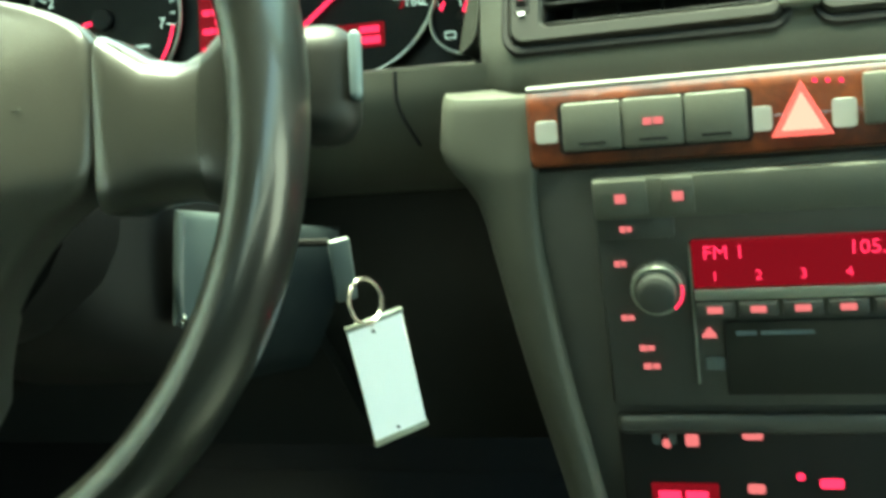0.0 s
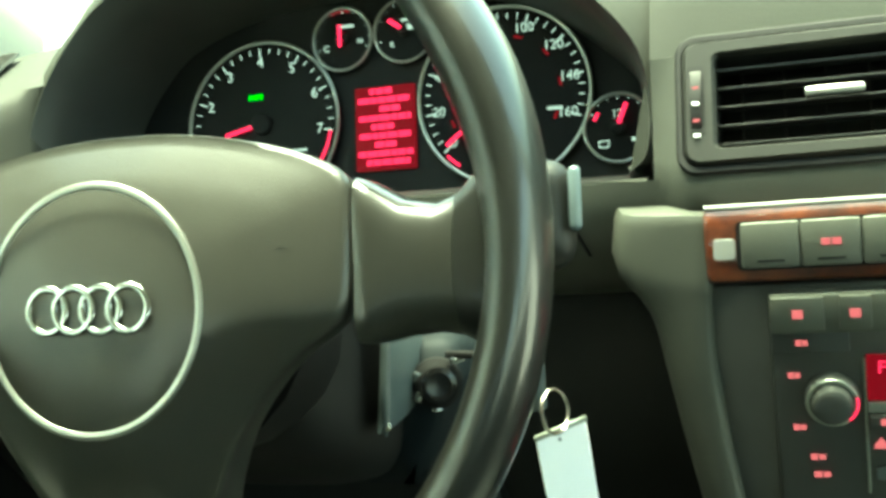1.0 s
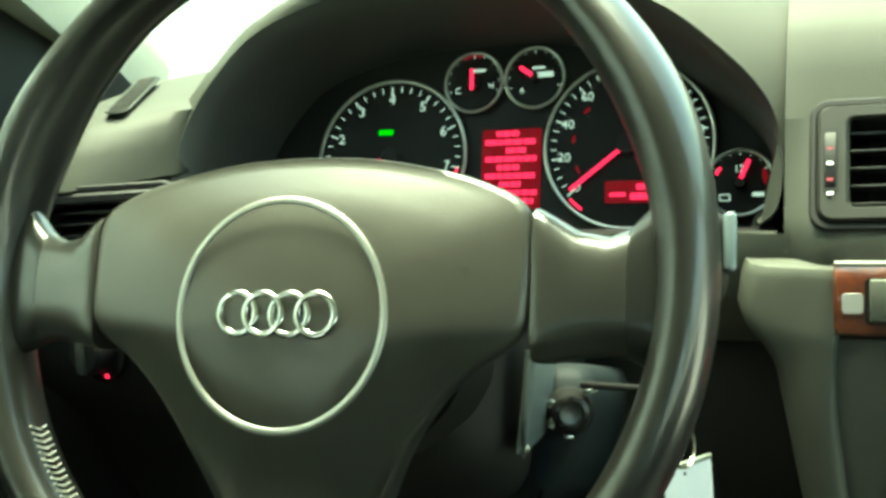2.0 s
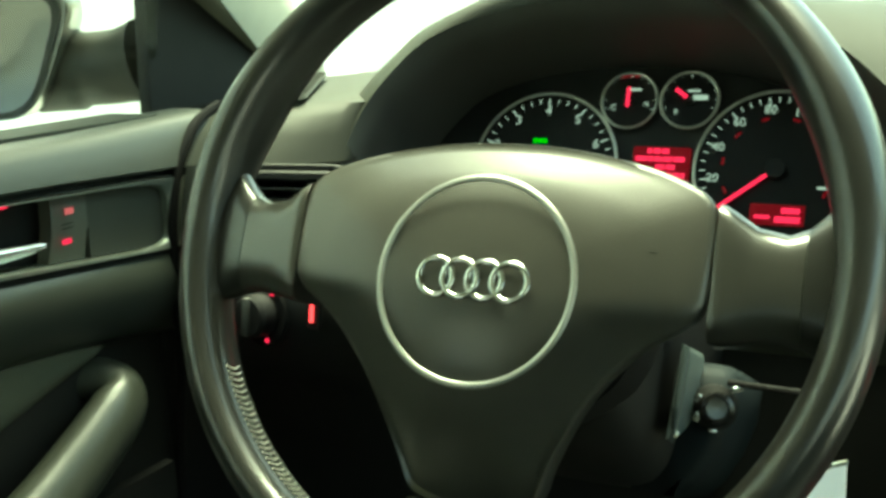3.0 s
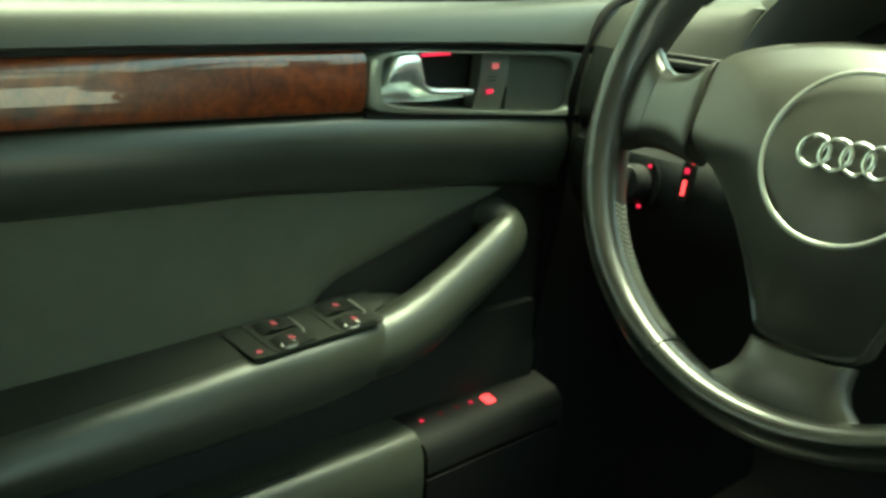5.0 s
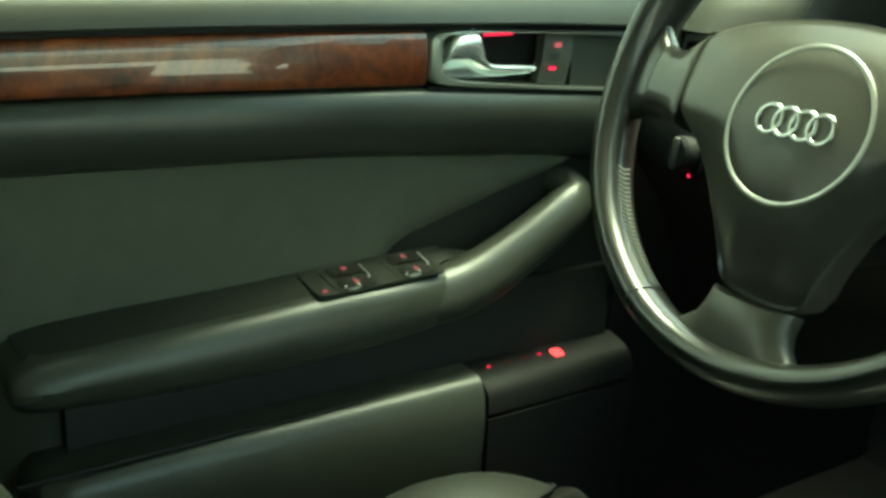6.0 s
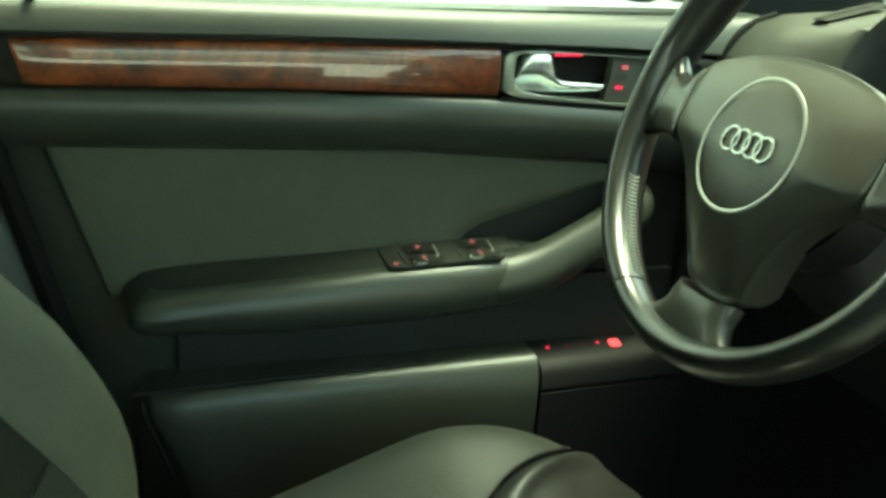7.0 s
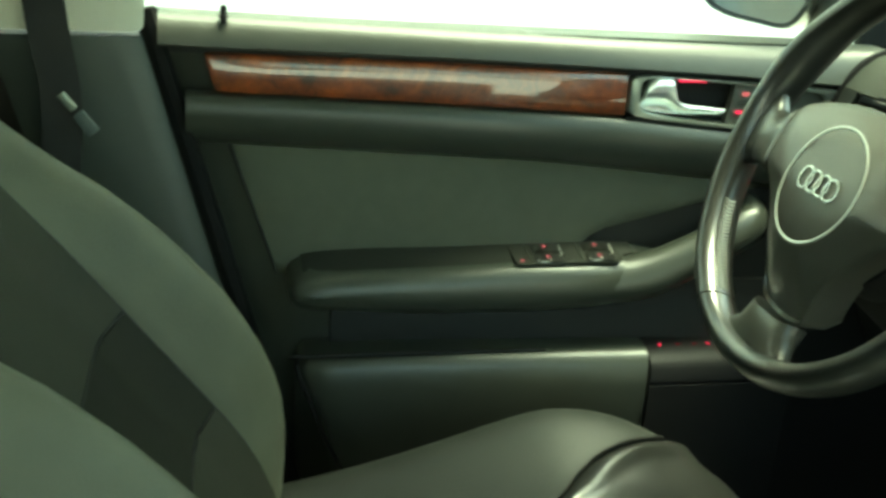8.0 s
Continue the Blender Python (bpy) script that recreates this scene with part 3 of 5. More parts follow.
def instrument_cluster():
    c = thing("instrument_cluster", WH, "black instrument cluster with silver-ringed dials and red displays", "instrument cluster")
    part("face", plate([(p[0] - 0.02, p[1] + 0.150) for p in rrect(0.43, 0.19, 0.05)], 0.004), BLACK, c, "", pose(0, 0, -0.3615))
    # tachometer: figures 1 to 7 from lower left over the top to lower right
    tm = [226.4 - 33.6 * i / 4 for i in range(29)]
    tf = [(str(i), 226.4 - 33.6 * i, 0.76, 0.0112) for i in range(1, 8)]
    t = gauge(c, "tachometer", -0.1075, 0.1495, 0.063, tm, 4, tf, (193, 0.08, 0.5, 0.0032), "rev counter dial",
              [(a, 0.007, 0.9, RED) for a in (-12, -19, -26, -33)])
    part("telltale", bars([(-0.0042, 0.0016, 0.0036, 0.0012), (-0.0042, 0, 0.0046, 0.0012), (-0.0042, -0.0016, 0.0036, 0.0012), (0.0042, 0.0016, 0.0036, 0.0012), (0.0042, 0, 0.0046, 0.0012), (0.0042, -0.0016, 0.0036, 0.0012), (0, 0, 0.0028, 0.0044)]), GREEN, t, "lit green lamp symbol", pose(-0.006, 0.0215, 0.002))
    part("print", bars([(0.026, -0.022, 0.021, 0.002)]), WHITEGLOW, t, "", pose(0, 0, 0.002))
    sm = [220 - 30 * i / 4 for i in range(33)]
    sf = [(str(20 * i), 220 - 30 * i, 0.775, 0.0098) for i in range(9)]
    s = gauge(c, "speedometer", 0.0825, 0.1535, 0.063, sm, 4, sf, (218.5, 0.12, 0.86, 0.0032), "speed dial",
              [(222 - 264 * (i + 0.5) / 8, 0.006, 0.66, REDDIM) for i in range(8)] + [(a, 0.006, 0.93, RED) for a in (226, 232)])
    part("print", bars([(0.037, -0.013, 0.011, 0.0022)]), WHITEGLOW, s, "", pose(0, 0, 0.002))
    part("odometer", plate(rrect(0.041, 0.0165, 0.001), 0.0005), REDDIM, s, "dark red odometer window", pose(0.004, -0.0355, 0.002))
    for x, y, w, h in ((0.014, -0.032, 0.014, 0.0045), (0.012, -0.039, 0.019, 0.005), (-0.007, -0.0375, 0.012, 0.003)):
        part("odometer_bar", bars([(0, 0, w, h)]), RED, s, "lit red figures", pose(x, y, 0.0026))
    g = gauge(c, "temperature_gauge", -0.040, 0.2075, 0.0235, [200 - 22 * i for i in range(11)], 5, [("C", 205, 0.62, 0.007), ("H", -12, 0.62, 0.006)], (91, -0.3, 0.42, 0.003), "coolant temperature dial", [(a, 0.004, 0.9, REDDIM) for a in (80, 95, 110)])
    part("print", bars([(0.003, 0.0095, 0.012, 0.0022)]), WHITEGLOW, g, "", pose(0, 0, 0.002))
    g = gauge(c, "fuel_gauge", 0.0095, 0.2085, 0.0235, [200 - 22 * i for i in range(11)], 5, [("R", 225, 0.6, 0.006)], (145, 0.05, 0.55, 0.0034), "fuel level dial")
    part("print", bars([(0.007, 0.001, 0.017, 0.0042), (0.004, 0.0065, 0.01, 0.0018)]), WHITEGLOW, g, "", pose(0, 0, 0.0062))
    g = gauge(c, "voltmeter", 0.163, 0.1225, 0.0235, [150 - 20 * i for i in range(7)], 3, [("12", 95, 0.42, 0.0075)], (67, 0.1, 0.72, 0.003), "battery voltage dial", [(150, 0.006, 0.75, RED), (20, 0.008, 0.78, REDDIM), (10, 0.008, 0.72, REDDIM)])
    part("battery_mark", frame_ring(rrect(0.0075, 0.005, 0.0006), rrect(0.0058, 0.0034, 0.0004), 0.0004, 0.0001), WHITEGLOW, g, "", pose(-0.0105, -0.0105, 0.002))
    part("print", bars([(0.0125, -0.0085, 0.008, 0.003)]), WHITEGLOW, g, "", pose(0, 0, 0.002))
    d = part("display", plate(rrect(0.047, 0.062, 0.001), 0.003), REDDIM, c, "dark red driver display", pose(-0.0085, 0.1385, -0.358))
    b0 = None
    for i, (w, o) in enumerate(((0.018, -0.003), (0.042, 0), (0.016, 0.004), (0.041, 0.0), (0.018, -0.002), (0.041, 0.0), (0.017, 0.0), (0.043, 0.0), (0.034, 0.002))):
        y = 0.0275 - 0.0066 * i
        x = -w / 2 + o
        k = 0
        while x < w / 2 + o - 0.001:
            ln = min(0.0042 + 0.0052 * ((i * 7 + k * 5) % 4) / 3, w / 2 + o - x)
            at = Matrix.Translation((x + ln / 2, y, 0.003)) @ Matrix.Diagonal((ln, 0.0043, 1, 1))
            b0 = again(b0, at) if b0 else part("display_bar", bars([(0, 0, 1, 1)]), RED, d, "lit red writing shown as a bar", at)
            x += ln + 0.0009
            k += 1
    return c


instrument_cluster()


# ---- dashboard ----
HOOD = [(-0.242, 0.060), (-0.243, 0.116), (-0.232, 0.160), (-0.208, 0.198), (-0.174, 0.228), (-0.110, 0.249), (-0.035, 0.2545), (0.045, 0.249), (0.115, 0.226), (0.162, 0.189), (0.190, 0.155), (0.199, 0.121), (0.196, 0.089), (0.186, 0.078)]


def dashboard():
    d = thing("dashboard", pose(0, 0, 0), "grey grained dashboard with a curved instrument hood", "dashboard")
    # main body, swept from the driver's door to the passenger's
    def body(xs, lo=0, hi=11):
        secs = []
        for x in xs:
            e = 0.012 if x < -0.36 else 0.0
            near = ip(x, [(0.2, 1), (0.35, 0)])
            left = [(0.28, -0.14), (0.214, -0.058), (0.212, -0.052), (0.213, -0.046), (0.217, -0.02), (0.2275, 0.008), (0.2445, 0.029), (0.263, 0.043), (0.298, 0.053), (0.45, 0.061), (0.80, 0.05)]
            prof = left if x < 0 else [(0.26, -0.1), (0.2365, -0.052), (0.2335, -0.0475), (0.2465, -0.026), (0.268, 0.0), (0.287, 0.028),
                    (0.3055, 0.053), (0.3225, 0.074), (0.352, 0.092 + 0.004 * near), (0.48, 0.092 + 0.012 * near), (0.80, 0.05)]
            c = 0.0 if x > 0 else ip(x, [(-0.315, 0), (-0.30, 0.08), (-0.262, 0.7), (-0.25, 0.92), (-0.241, 1.02), (-0.236, 1.2), (-0.232, 1.6), (-0.2305, 2.4)])
            b = 0.0 if x < 0 else 1 - ip(x, [(0.2, 0), (0.207, 0.12), (0.222, 0.88), (0.235, 1)])
            secs.append([(x, y + e + b * ip(z, [(-0.052, 0.0135), (-0.0475, 0.0155), (-0.026, 0.012), (0.0, 0.005), (0.028, -0.003), (0.05, -0.002), (0.06, 0.0)]) + c * ip(z, [(-0.14, 0), (-0.055, 0.035), (-0.026, 0.052), (0.004, 0.052), (0.028, 0.046), (0.043, 0.033), (0.053, 0.006), (0.06, 0)]), z - e) for y, z in prof[lo:hi]])
        return sheet(secs, 0.02, (0, 0.6, -0.6))
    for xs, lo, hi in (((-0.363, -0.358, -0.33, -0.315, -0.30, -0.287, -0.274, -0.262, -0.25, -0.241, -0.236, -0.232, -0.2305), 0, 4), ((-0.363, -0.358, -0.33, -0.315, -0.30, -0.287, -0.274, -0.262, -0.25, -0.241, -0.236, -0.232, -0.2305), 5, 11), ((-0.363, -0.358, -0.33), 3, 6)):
        part("body", body(xs, lo, hi), DASH, d, "grained grey dash skin, darkened against the top light")
    # to the right the skin is open behind the two centre vents
    lead = (0.201, 0.204, 0.207, 0.2105, 0.214, 0.218, 0.222, 0.2285, 0.2365)
    part("body", body(lead, 0, 6), DASHFACE, d, "smooth grey dash face", sharp=75)
    rest = (0.2365, 0.3, 0.35, 0.42, 0.5, 0.75, 1.08)
    part("body", body(rest, 0, 4), DASHFACE, d, "smooth grey dash face", sharp=75)
    part("body", body(lead + rest[1:], 5, 11), DASH, d, "grained grey dash skin, darkened against the top light", sharp=75)
    for xs in ((0.3575, 0.384), (0.506, 0.75, 1.08)):
        part("body", body(xs, 3, 6), DASHFACE, d, "smooth grey dash face", sharp=75)
    part("dash_top", sheet([[(x, y, 0.062 - 0.05 * max(0, (y - 0.6) / 0.2) ** 2) for y in (0.42, 0.55, 0.68, 0.80)] for x in (-0.25, 0.0, 0.21)], 0.01, (0, 0, -1)), DASH, d, "grained grey dash skin, darkened against the top light")

    # instrument hood: tunnel, rounded lip, outer skin that runs forward to the windscreen
    line = smooth([(*p, 0) for p in HOOD], 5)
    def wheel(x, y, z):
        return WH @ Vector((x, y, z))
    out = []
    for i, p in enumerate(line):
        t = (line[min(i + 1, len(line) - 1)] - line[max(i - 1, 0)]).normalized()
        out.append(Vector((-t.y, t.x, 0)))
    def ring(o, b, side=0.0):
        """The hood's line moved outwards by o and back by b; side adds to o on the driver's flank."""
        r = []
        for p, n in zip(line, out):
            f = max(0.0, min(1.0, (0.235 - p.y) / 0.10)) * (1.0 if p.x < 0 else 0.3)
            q = p + n * (o * (1 if p.x < 0.1 else max(0.45, 1 - 4 * (p.x - 0.1))) + side * f)
            r.append(wheel(q.x, q.y, -0.250 - b))
        return r
    inner = [ring(-0.017, 0.108), ring(-0.0155, 0.07), ring(-0.0135, 0.045), ring(-0.010, 0.024), ring(-0.005, 0.010), ring(0.001, 0.003)]
    part("hood_tunnel", loft(inner, ring=False), DARK, d, "matt black shroud round the dials", sharp=70)
    skin = [ring(0.001, 0.003), ring(0.007, 0.0005), ring(0.014, 0.0025, 0.004), ring(0.021, 0.008, 0.012), ring(0.027, 0.018, 0.022), ring(0.031, 0.034, 0.034)]
    for dy, dz in ((0.05, -0.004), (0.14, -0.03), (0.26, -0.075), (0.42, -0.13)):
        skin.append([Vector((b.x * (1 + 0.25 * dy), b.y + dy, b.z + dz)) for b in skin[5]])
    # towards the centre the hood widens into a smooth slope that joins the dash top
    for i, p in enumerate(line):
        if p.x < -0.12:
            w, lip = ip(p.x, [(-0.2, 1), (-0.12, 0)]), skin[0][i]
            top = ip(lip.z, [(0.0, 0.057), (0.045, 0.063), (0.079, 0.087), (0.11, 0.118)])
            for k in range(1, 10):
                f = (0.003, 0.008, 0.016, 0.028, 0.045, 0.09, 0.17, 0.3, 0.47)[k - 1]
                z = lip.z + (top - lip.z) * (1 - max(0, 1 - f / 0.15) ** 2.2) - 0.04 * max(0, (f - 0.2) / 0.27)
                skin[k][i] = skin[k][i].lerp(Vector((lip.x - 0.6 * min(f, 0.05), lip.y + f, z)), w)
        if p.x <= 0.03:
            continue
        w, lip = ip(p.x, [(0.03, 0), (0.06, 0.3), (0.10, 0.8), (0.125, 1)]), skin[0][i]
        top = ip(lip.x, [(0.03, 0.138), (0.115, 0.124), (0.162, 0.113), (0.2, 0.102)])
        for k in range(1, 10):
            f = (0.003, 0.008, 0.016, 0.028, 0.045, 0.09, 0.17, 0.3, 0.47)[k - 1]
            z = lip.z + (top - lip.z) * (1 - max(0, 1 - f / 0.15) ** 2.2) - 0.05 * max(0, (f - 0.2) / 0.27)
            aim = Vector((lip.x + 0.4 * min(f, 0.05), lip.y + f, z))
            skin[k][i] = skin[k][i].lerp(aim, w)
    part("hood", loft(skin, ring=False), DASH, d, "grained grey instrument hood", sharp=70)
    # lower fascia under the dials and across to the centre
    secs = []
    well = []
    for x in np.linspace(-0.235, 0.196, 14):
        secs.append([wheel(x, y, z) for y, z in ((0.0728, -0.2525), (0.0718, -0.2498), (0.0705, -0.2485))])
        well.append([wheel(x, y, z) for y, z in ((0.087, -0.356), (0.0845, -0.315), (0.0805, -0.285), (0.0765, -0.265), (0.0728, -0.2525))])
    part("cluster_well", loft(well, ring=False), BLACK, d, "matt black floor under the dials")
    part("cluster_sill", loft(secs, ring=False), DASH, d, "smooth grey panel below the dials")
    return d


dashboard()


def knee_panel():
    k = thing("knee_panel", pose(0, 0, 0), "dark lower dash panel under the steering column", "dash panel")
    secs = []
    for x in (-0.362, -0.355, -0.30, -0.22, -0.14, -0.06, 0.06):
        e = 0.01 if x < -0.36 else 0
        f = 0.03 * math.exp(-((x + 0.26) / 0.1) ** 2)
        secs.append([(x, y + e, z) for y, z in ((0.232, -0.046), (0.228 - f * 0.3, -0.06), (0.222 - f, -0.075), (0.216 - f, -0.10), (0.222 - f * 0.9, -0.13), (0.245, -0.17), (0.285, -0.24), (0.33, -0.33), (0.42, -0.36), (0.6, -0.34))])
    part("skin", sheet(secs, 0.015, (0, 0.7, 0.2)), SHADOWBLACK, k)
    secs = []
    for x in (-0.22, -0.1, 0.0, 0.05, 0.10, 0.13, 0.15, 0.17, 0.19, 0.204):
        s = 0.0 if x < 0.19 else 0.6
        secs.append([(x, y, z) for y, z in ((0.2565 - 0.008 * s, -0.0352), (0.2535 - 0.006 * s, -0.043), (0.2518 - 0.004 * s, -0.052), (0.2515 - 0.003 * s, -0.060), (0.2535, -0.070), (0.2575, -0.080), (0.263, -0.090), (0.270, -0.100), (0.279, -0.110), (0.291, -0.119), (0.308, -0.126))])
    part("fascia", loft(secs, ring=False), DASHFACE, k, "smooth grey panel beside the column")
    # added sheet: the footwell's darkness is put into its near-black colour
    part("footwell_shade", sheet([[(x, y, z) for y, z in ((0.31, -0.122), (0.30, -0.14), (0.297, -0.18), (0.305, -0.24), (0.34, -0.33), (0.42, -0.36), (0.6, -0.34))] for x in (0.05, 0.12, 0.2, 0.215)], 0.012, (0, 0.7, 0.2)), SHADOWBLACK, k)
    part("panel_gap", tube(smooth([(0.150, 0.2555, -0.036), (0.1495, 0.252, -0.05), (0.152, 0.2515, -0.063), (0.158, 0.254, -0.08)], 5), 0.0011, 6), BLACK, k, "narrow dark panel gap")
    return k


knee_panel()


def light_switch():
    s = thing("light_switch", pose(-0.270, 0.1935, -0.100, 82, 0, -12), "black rotary light switch with red lit marks", "switch")
    part("plate", disc(0.0255, 0.003, 36, 0.001), RUBBER, s, "", pose(0, 0, -0.004))
    part("dimmer_bed", plate(rrect(0.014, 0.036, 0.004), 0.003, 0.001), RUBBER, s, "", pose(0.0535, 0.0135, -0.004))
    k = part("knob", disc(0.017, 0.015, 32, 0.003), BLACK, s, "black rotary knob")
    part("grip", box(0.007, 0.03, 0.006, 0.002, 2, at=(0, 0, 0.016)), DARK, k)
    for a in (60, 100, 205, 240, 290):
        part("mark", bars([(0.0205 * math.cos(radians(a)), 0.0205 * math.sin(radians(a)), 0.004, 0.003)]), RED, s, "small red lit mark")
    part("dimmer_light", plate(rrect(0.0038, 0.0135, 0.001), 0.0006), REDHOT, s, "lit red dimmer wheel", pose(0.0535, 0.009, 0.0))
    part("dimmer_mark", plate(rrect(0.005, 0.0045, 0.001), 0.0006), RED, s, "", pose(0.0535, 0.0235, 0.0))
    return s


light_switch()


def air_vent(name, m, w, h, n, label, tab=True, wheel=True, material=None):
    v = thing(name, m, label, "air vent", "dash air vents")
    o, i = rrect(w + 0.0305 if wheel else w + 0.012, h + 0.028, 0.012), rrect(w, h, 0.004)
    sx = -0.00725 if wheel else 0
    part("frame", frame_ring([(p[0] + sx, p[1]) for p in o], [(p[0] + sx, p[1]) for p in rrect(w + 0.0215 if wheel else w + 0.006, h + 0.017, 0.008)], 0.004, 0.0012), BLACK, v, "black rounded vent border")
    part("bezel", frame_ring([(p[0] + sx, p[1]) for p in rrect(w + 0.0215 if wheel else w + 0.006, h + 0.017, 0.008)], i, 0.007, 0.002), material or VENTGREY, v, "satin grey vent surround")
    part("backing", box(w + 0.002, h + 0.002, 0.002, 0, at=(0, 0, -0.035)), BLACK, v)
    part("duct", frame_ring(rrect(w + 0.004, h + 0.004, 0.004), rrect(w, h, 0.004), 0.036, 0.0005), BLACK, v, "", pose(0, 0, -0.035))
    s0 = part("slat", box(w, 0.0016, 0.016, 0.0006, 2), SLAT, v, "", pose(0, -h / 2 + h * 0.5 / n, -0.008, 14))
    for k in range(1, n):
        again(s0, pose(0, -h / 2 + h * (k + 0.5) / n, -0.008, 14))
    for k in range(5):
        part("vane", box(0.0014, h, 0.012, 0.0004, 1), BLACK, v, "", pose(-w / 2 + w * (k + 0.5) / 5, 0, -0.026))
    if tab:
        part("tab", box(0.031, 0.0046, 0.006, 0.0016, 2), SILVER, v, "pale satin slider tab", pose(0.004, 0.0006, 0.004))
    if wheel:
        x = -w / 2 - 0.0105
        part("wheel_slot", plate(rrect(0.0085, h * 0.72, 0.001), 0.0006), BLACK, v, "", pose(x, 0.001, 0.0068))
        part("thumbwheel", loft([[(x + a, 0.001 + 0.0215 * math.cos(radians(t)), 0.0028 + 0.0078 * math.sin(radians(t))) for a in (-0.003, 0.003)] for t in range(0, 181, 12)], ring=False), BLACK, v, "ribbed thumbwheel")
        for k in range(6):
            t = radians(34 + 27 * k)
            part("wheel_mark", bars([(0, 0, 0.0036, 0.0017)]), PINK if k % 2 else INK, v, "", pose(x, -0.0035 - 0.0215 * math.cos(math.pi - t), 0.0031 + 0.0078 * math.sin(t), 0))
    return v


cv = air_vent("air_vent", pose(0.297, 0.268, 0.0015, 55), 0.118, 0.056, 5, "slatted centre air vent with a thumbwheel in the grey dash")
part("divider", box(0.0205, 0.062, 0.012, 0.002, 2), BEZEL, cv, "pale satin divider between the vents", pose(0.0705, 0, 0.004))
air_vent("air_vent", pose(0.438, 0.268, 0.0015, 55), 0.118, 0.056, 5, "slatted twin centre air vent beside a grey divider", True, False)
air_vent("air_vent", pose(-0.272, 0.237, -0.020, 78, 0, 9), 0.098, 0.034, 4, "black slatted side air vent at the dash end", False, False, BLACK)


def demister():
    g = thing("demister_grille", pose(-0.322, 0.358, 0.0605, 4, 0, 24), "black demister grille in the dash top", "grille")
    part("frame", frame_ring(rrect(0.02, 0.15, 0.009), rrect(0.016, 0.146, 0.007), 0.0016, 0.0006), DASH, g)
    part("backing", plate(rrect(0.017, 0.147, 0.007), 0.0004), BLACK, g)
    b = part("bar", box(0.0165, 0.0017, 0.0012, 0.0004, 1), DASH, g, "", pose(0, -0.066, 0.0012, 0, 0, 25))
    for k in range(1, 14):
        again(b, pose(0, -0.066 + 0.0102 * k, 0.0012, 0, 0, 25))


demister()


# ---- centre console ----
EDGE = [(-0.45, 0.260), (-0.36, 0.254), (-0.276, 0.2405), (-0.195, 0.2275), (-0.13, 0.2212), (-0.1, 0.2222), (-0.07, 0.2255), (-0.045, 0.2295)]


def centre_console():
    c = thing("centre_console", pose(0, 0, 0), "dark centre console with a curved grey side", "centre console")
    secs = []
    for z in (-0.50, -0.40, -0.33, -0.27, -0.22, -0.18, -0.15, -0.133, -0.118, -0.11, -0.105, -0.1, -0.097, -0.0935, -0.09, -0.0865, -0.083, -0.079, -0.075, -0.062, -0.056, -0.0525, -0.05):
        x = ip(z, EDGE)
        y = ip(z, [(-0.5, 0.14), (-0.35, 0.19), (-0.2, 0.2), (-0.13, 0.2082), (-0.0865, 0.2142), (-0.045, 0.2235)])
        pinch = ip(z, [(-0.12, 0.0), (-0.088, 0.0008), (-0.053, 0.003), (-0.05, 0.0045)])
        w = ip(z, [(-0.5, 0.012), (-0.25, 0.015), (-0.18, 0.018), (-0.133, 0.0215), (-0.115, 0.0245), (-0.105, 0.0285), (-0.097, 0.034), (-0.09, 0.041), (-0.083, 0.047), (-0.075, 0.05), (-0.055, 0.05), (-0.0525, 0.0495), (-0.05, 0.0485)])
        secs.append([(x + 0.0095, y + 0.008 + pinch, z), (x + 0.0085, y + 0.001 + pinch, z), (x + 0.005, y - 0.0015 + pinch, z), (x - 0.004, y + 0.0005 + pinch, z), (x - 0.35 * w, y + 0.002 + pinch, z), (x - 0.75 * w, y + 0.0055 + pinch, z),
                     (x - 0.95 * w, y + 0.0115 + pinch, z), (x - w - 0.002, y + 0.03, z), (x - w - 0.005, y + 0.09, z), (x - w - 0.006, y + 0.25, z)])
    part("side", loft(secs, ring=False), DASHFACE, c, "soft grey curved side trim", sharp=60)
    top = [(p[0], p[1], p[2]) for p in secs[-1]]
    part("side_cap", loft([top, [(p[0] + 0.03, max(p[1], 0.24) + 0.01, p[2] + 0.0005) for p in top]], ring=False), DASHFACE, c)
    part("backing", box(0.325, 0.02, 0.412, 0.003, at=(0.3905, 0.226, -0.294)), DARK, c, "dark console backing")
    part("tunnel", box(0.26, 0.9, 0.26, 0.05, 3, at=(0.40, -0.28, -0.52)), DARK, c)
    return c


centre_console()


def wood_strip():
    w = thing("wood_trim", pose(0.2295, 0.2225, -0.0665, 76), "glossy burl walnut trim strip across the dash", "wood trim")
    secs = []
    for x in (0.0, 0.002, 0.30, 0.58):
        e = 0.002 if x == 0 else 0
        secs.append([(x, y, z - e) for y, z in ((-0.0205, -0.004), (-0.0205, 0.0025), (-0.019, 0.0045), (-0.015, 0.0052), (0.012, 0.0052), (0.0165, 0.0042), (0.0195, 0.0018), (0.0205, -0.004))])
    part("strip", loft(secs), DASHWOOD, w, "lacquered burl walnut")
    part("bright_edge", tube([(0.0005, 0.0205, 0.0012), (0.58, 0.0205, 0.0012)], 0.0016, 8), SILVER, w, "thin pale metal edge")
    part("button_bed", plate([(p[0] + 0.065, p[1] - 0.0005) for p in rrect(0.0965, 0.0265, 0.003)], 0.0012), BLACK, w, "", pose(0, 0, 0.005))
    return w


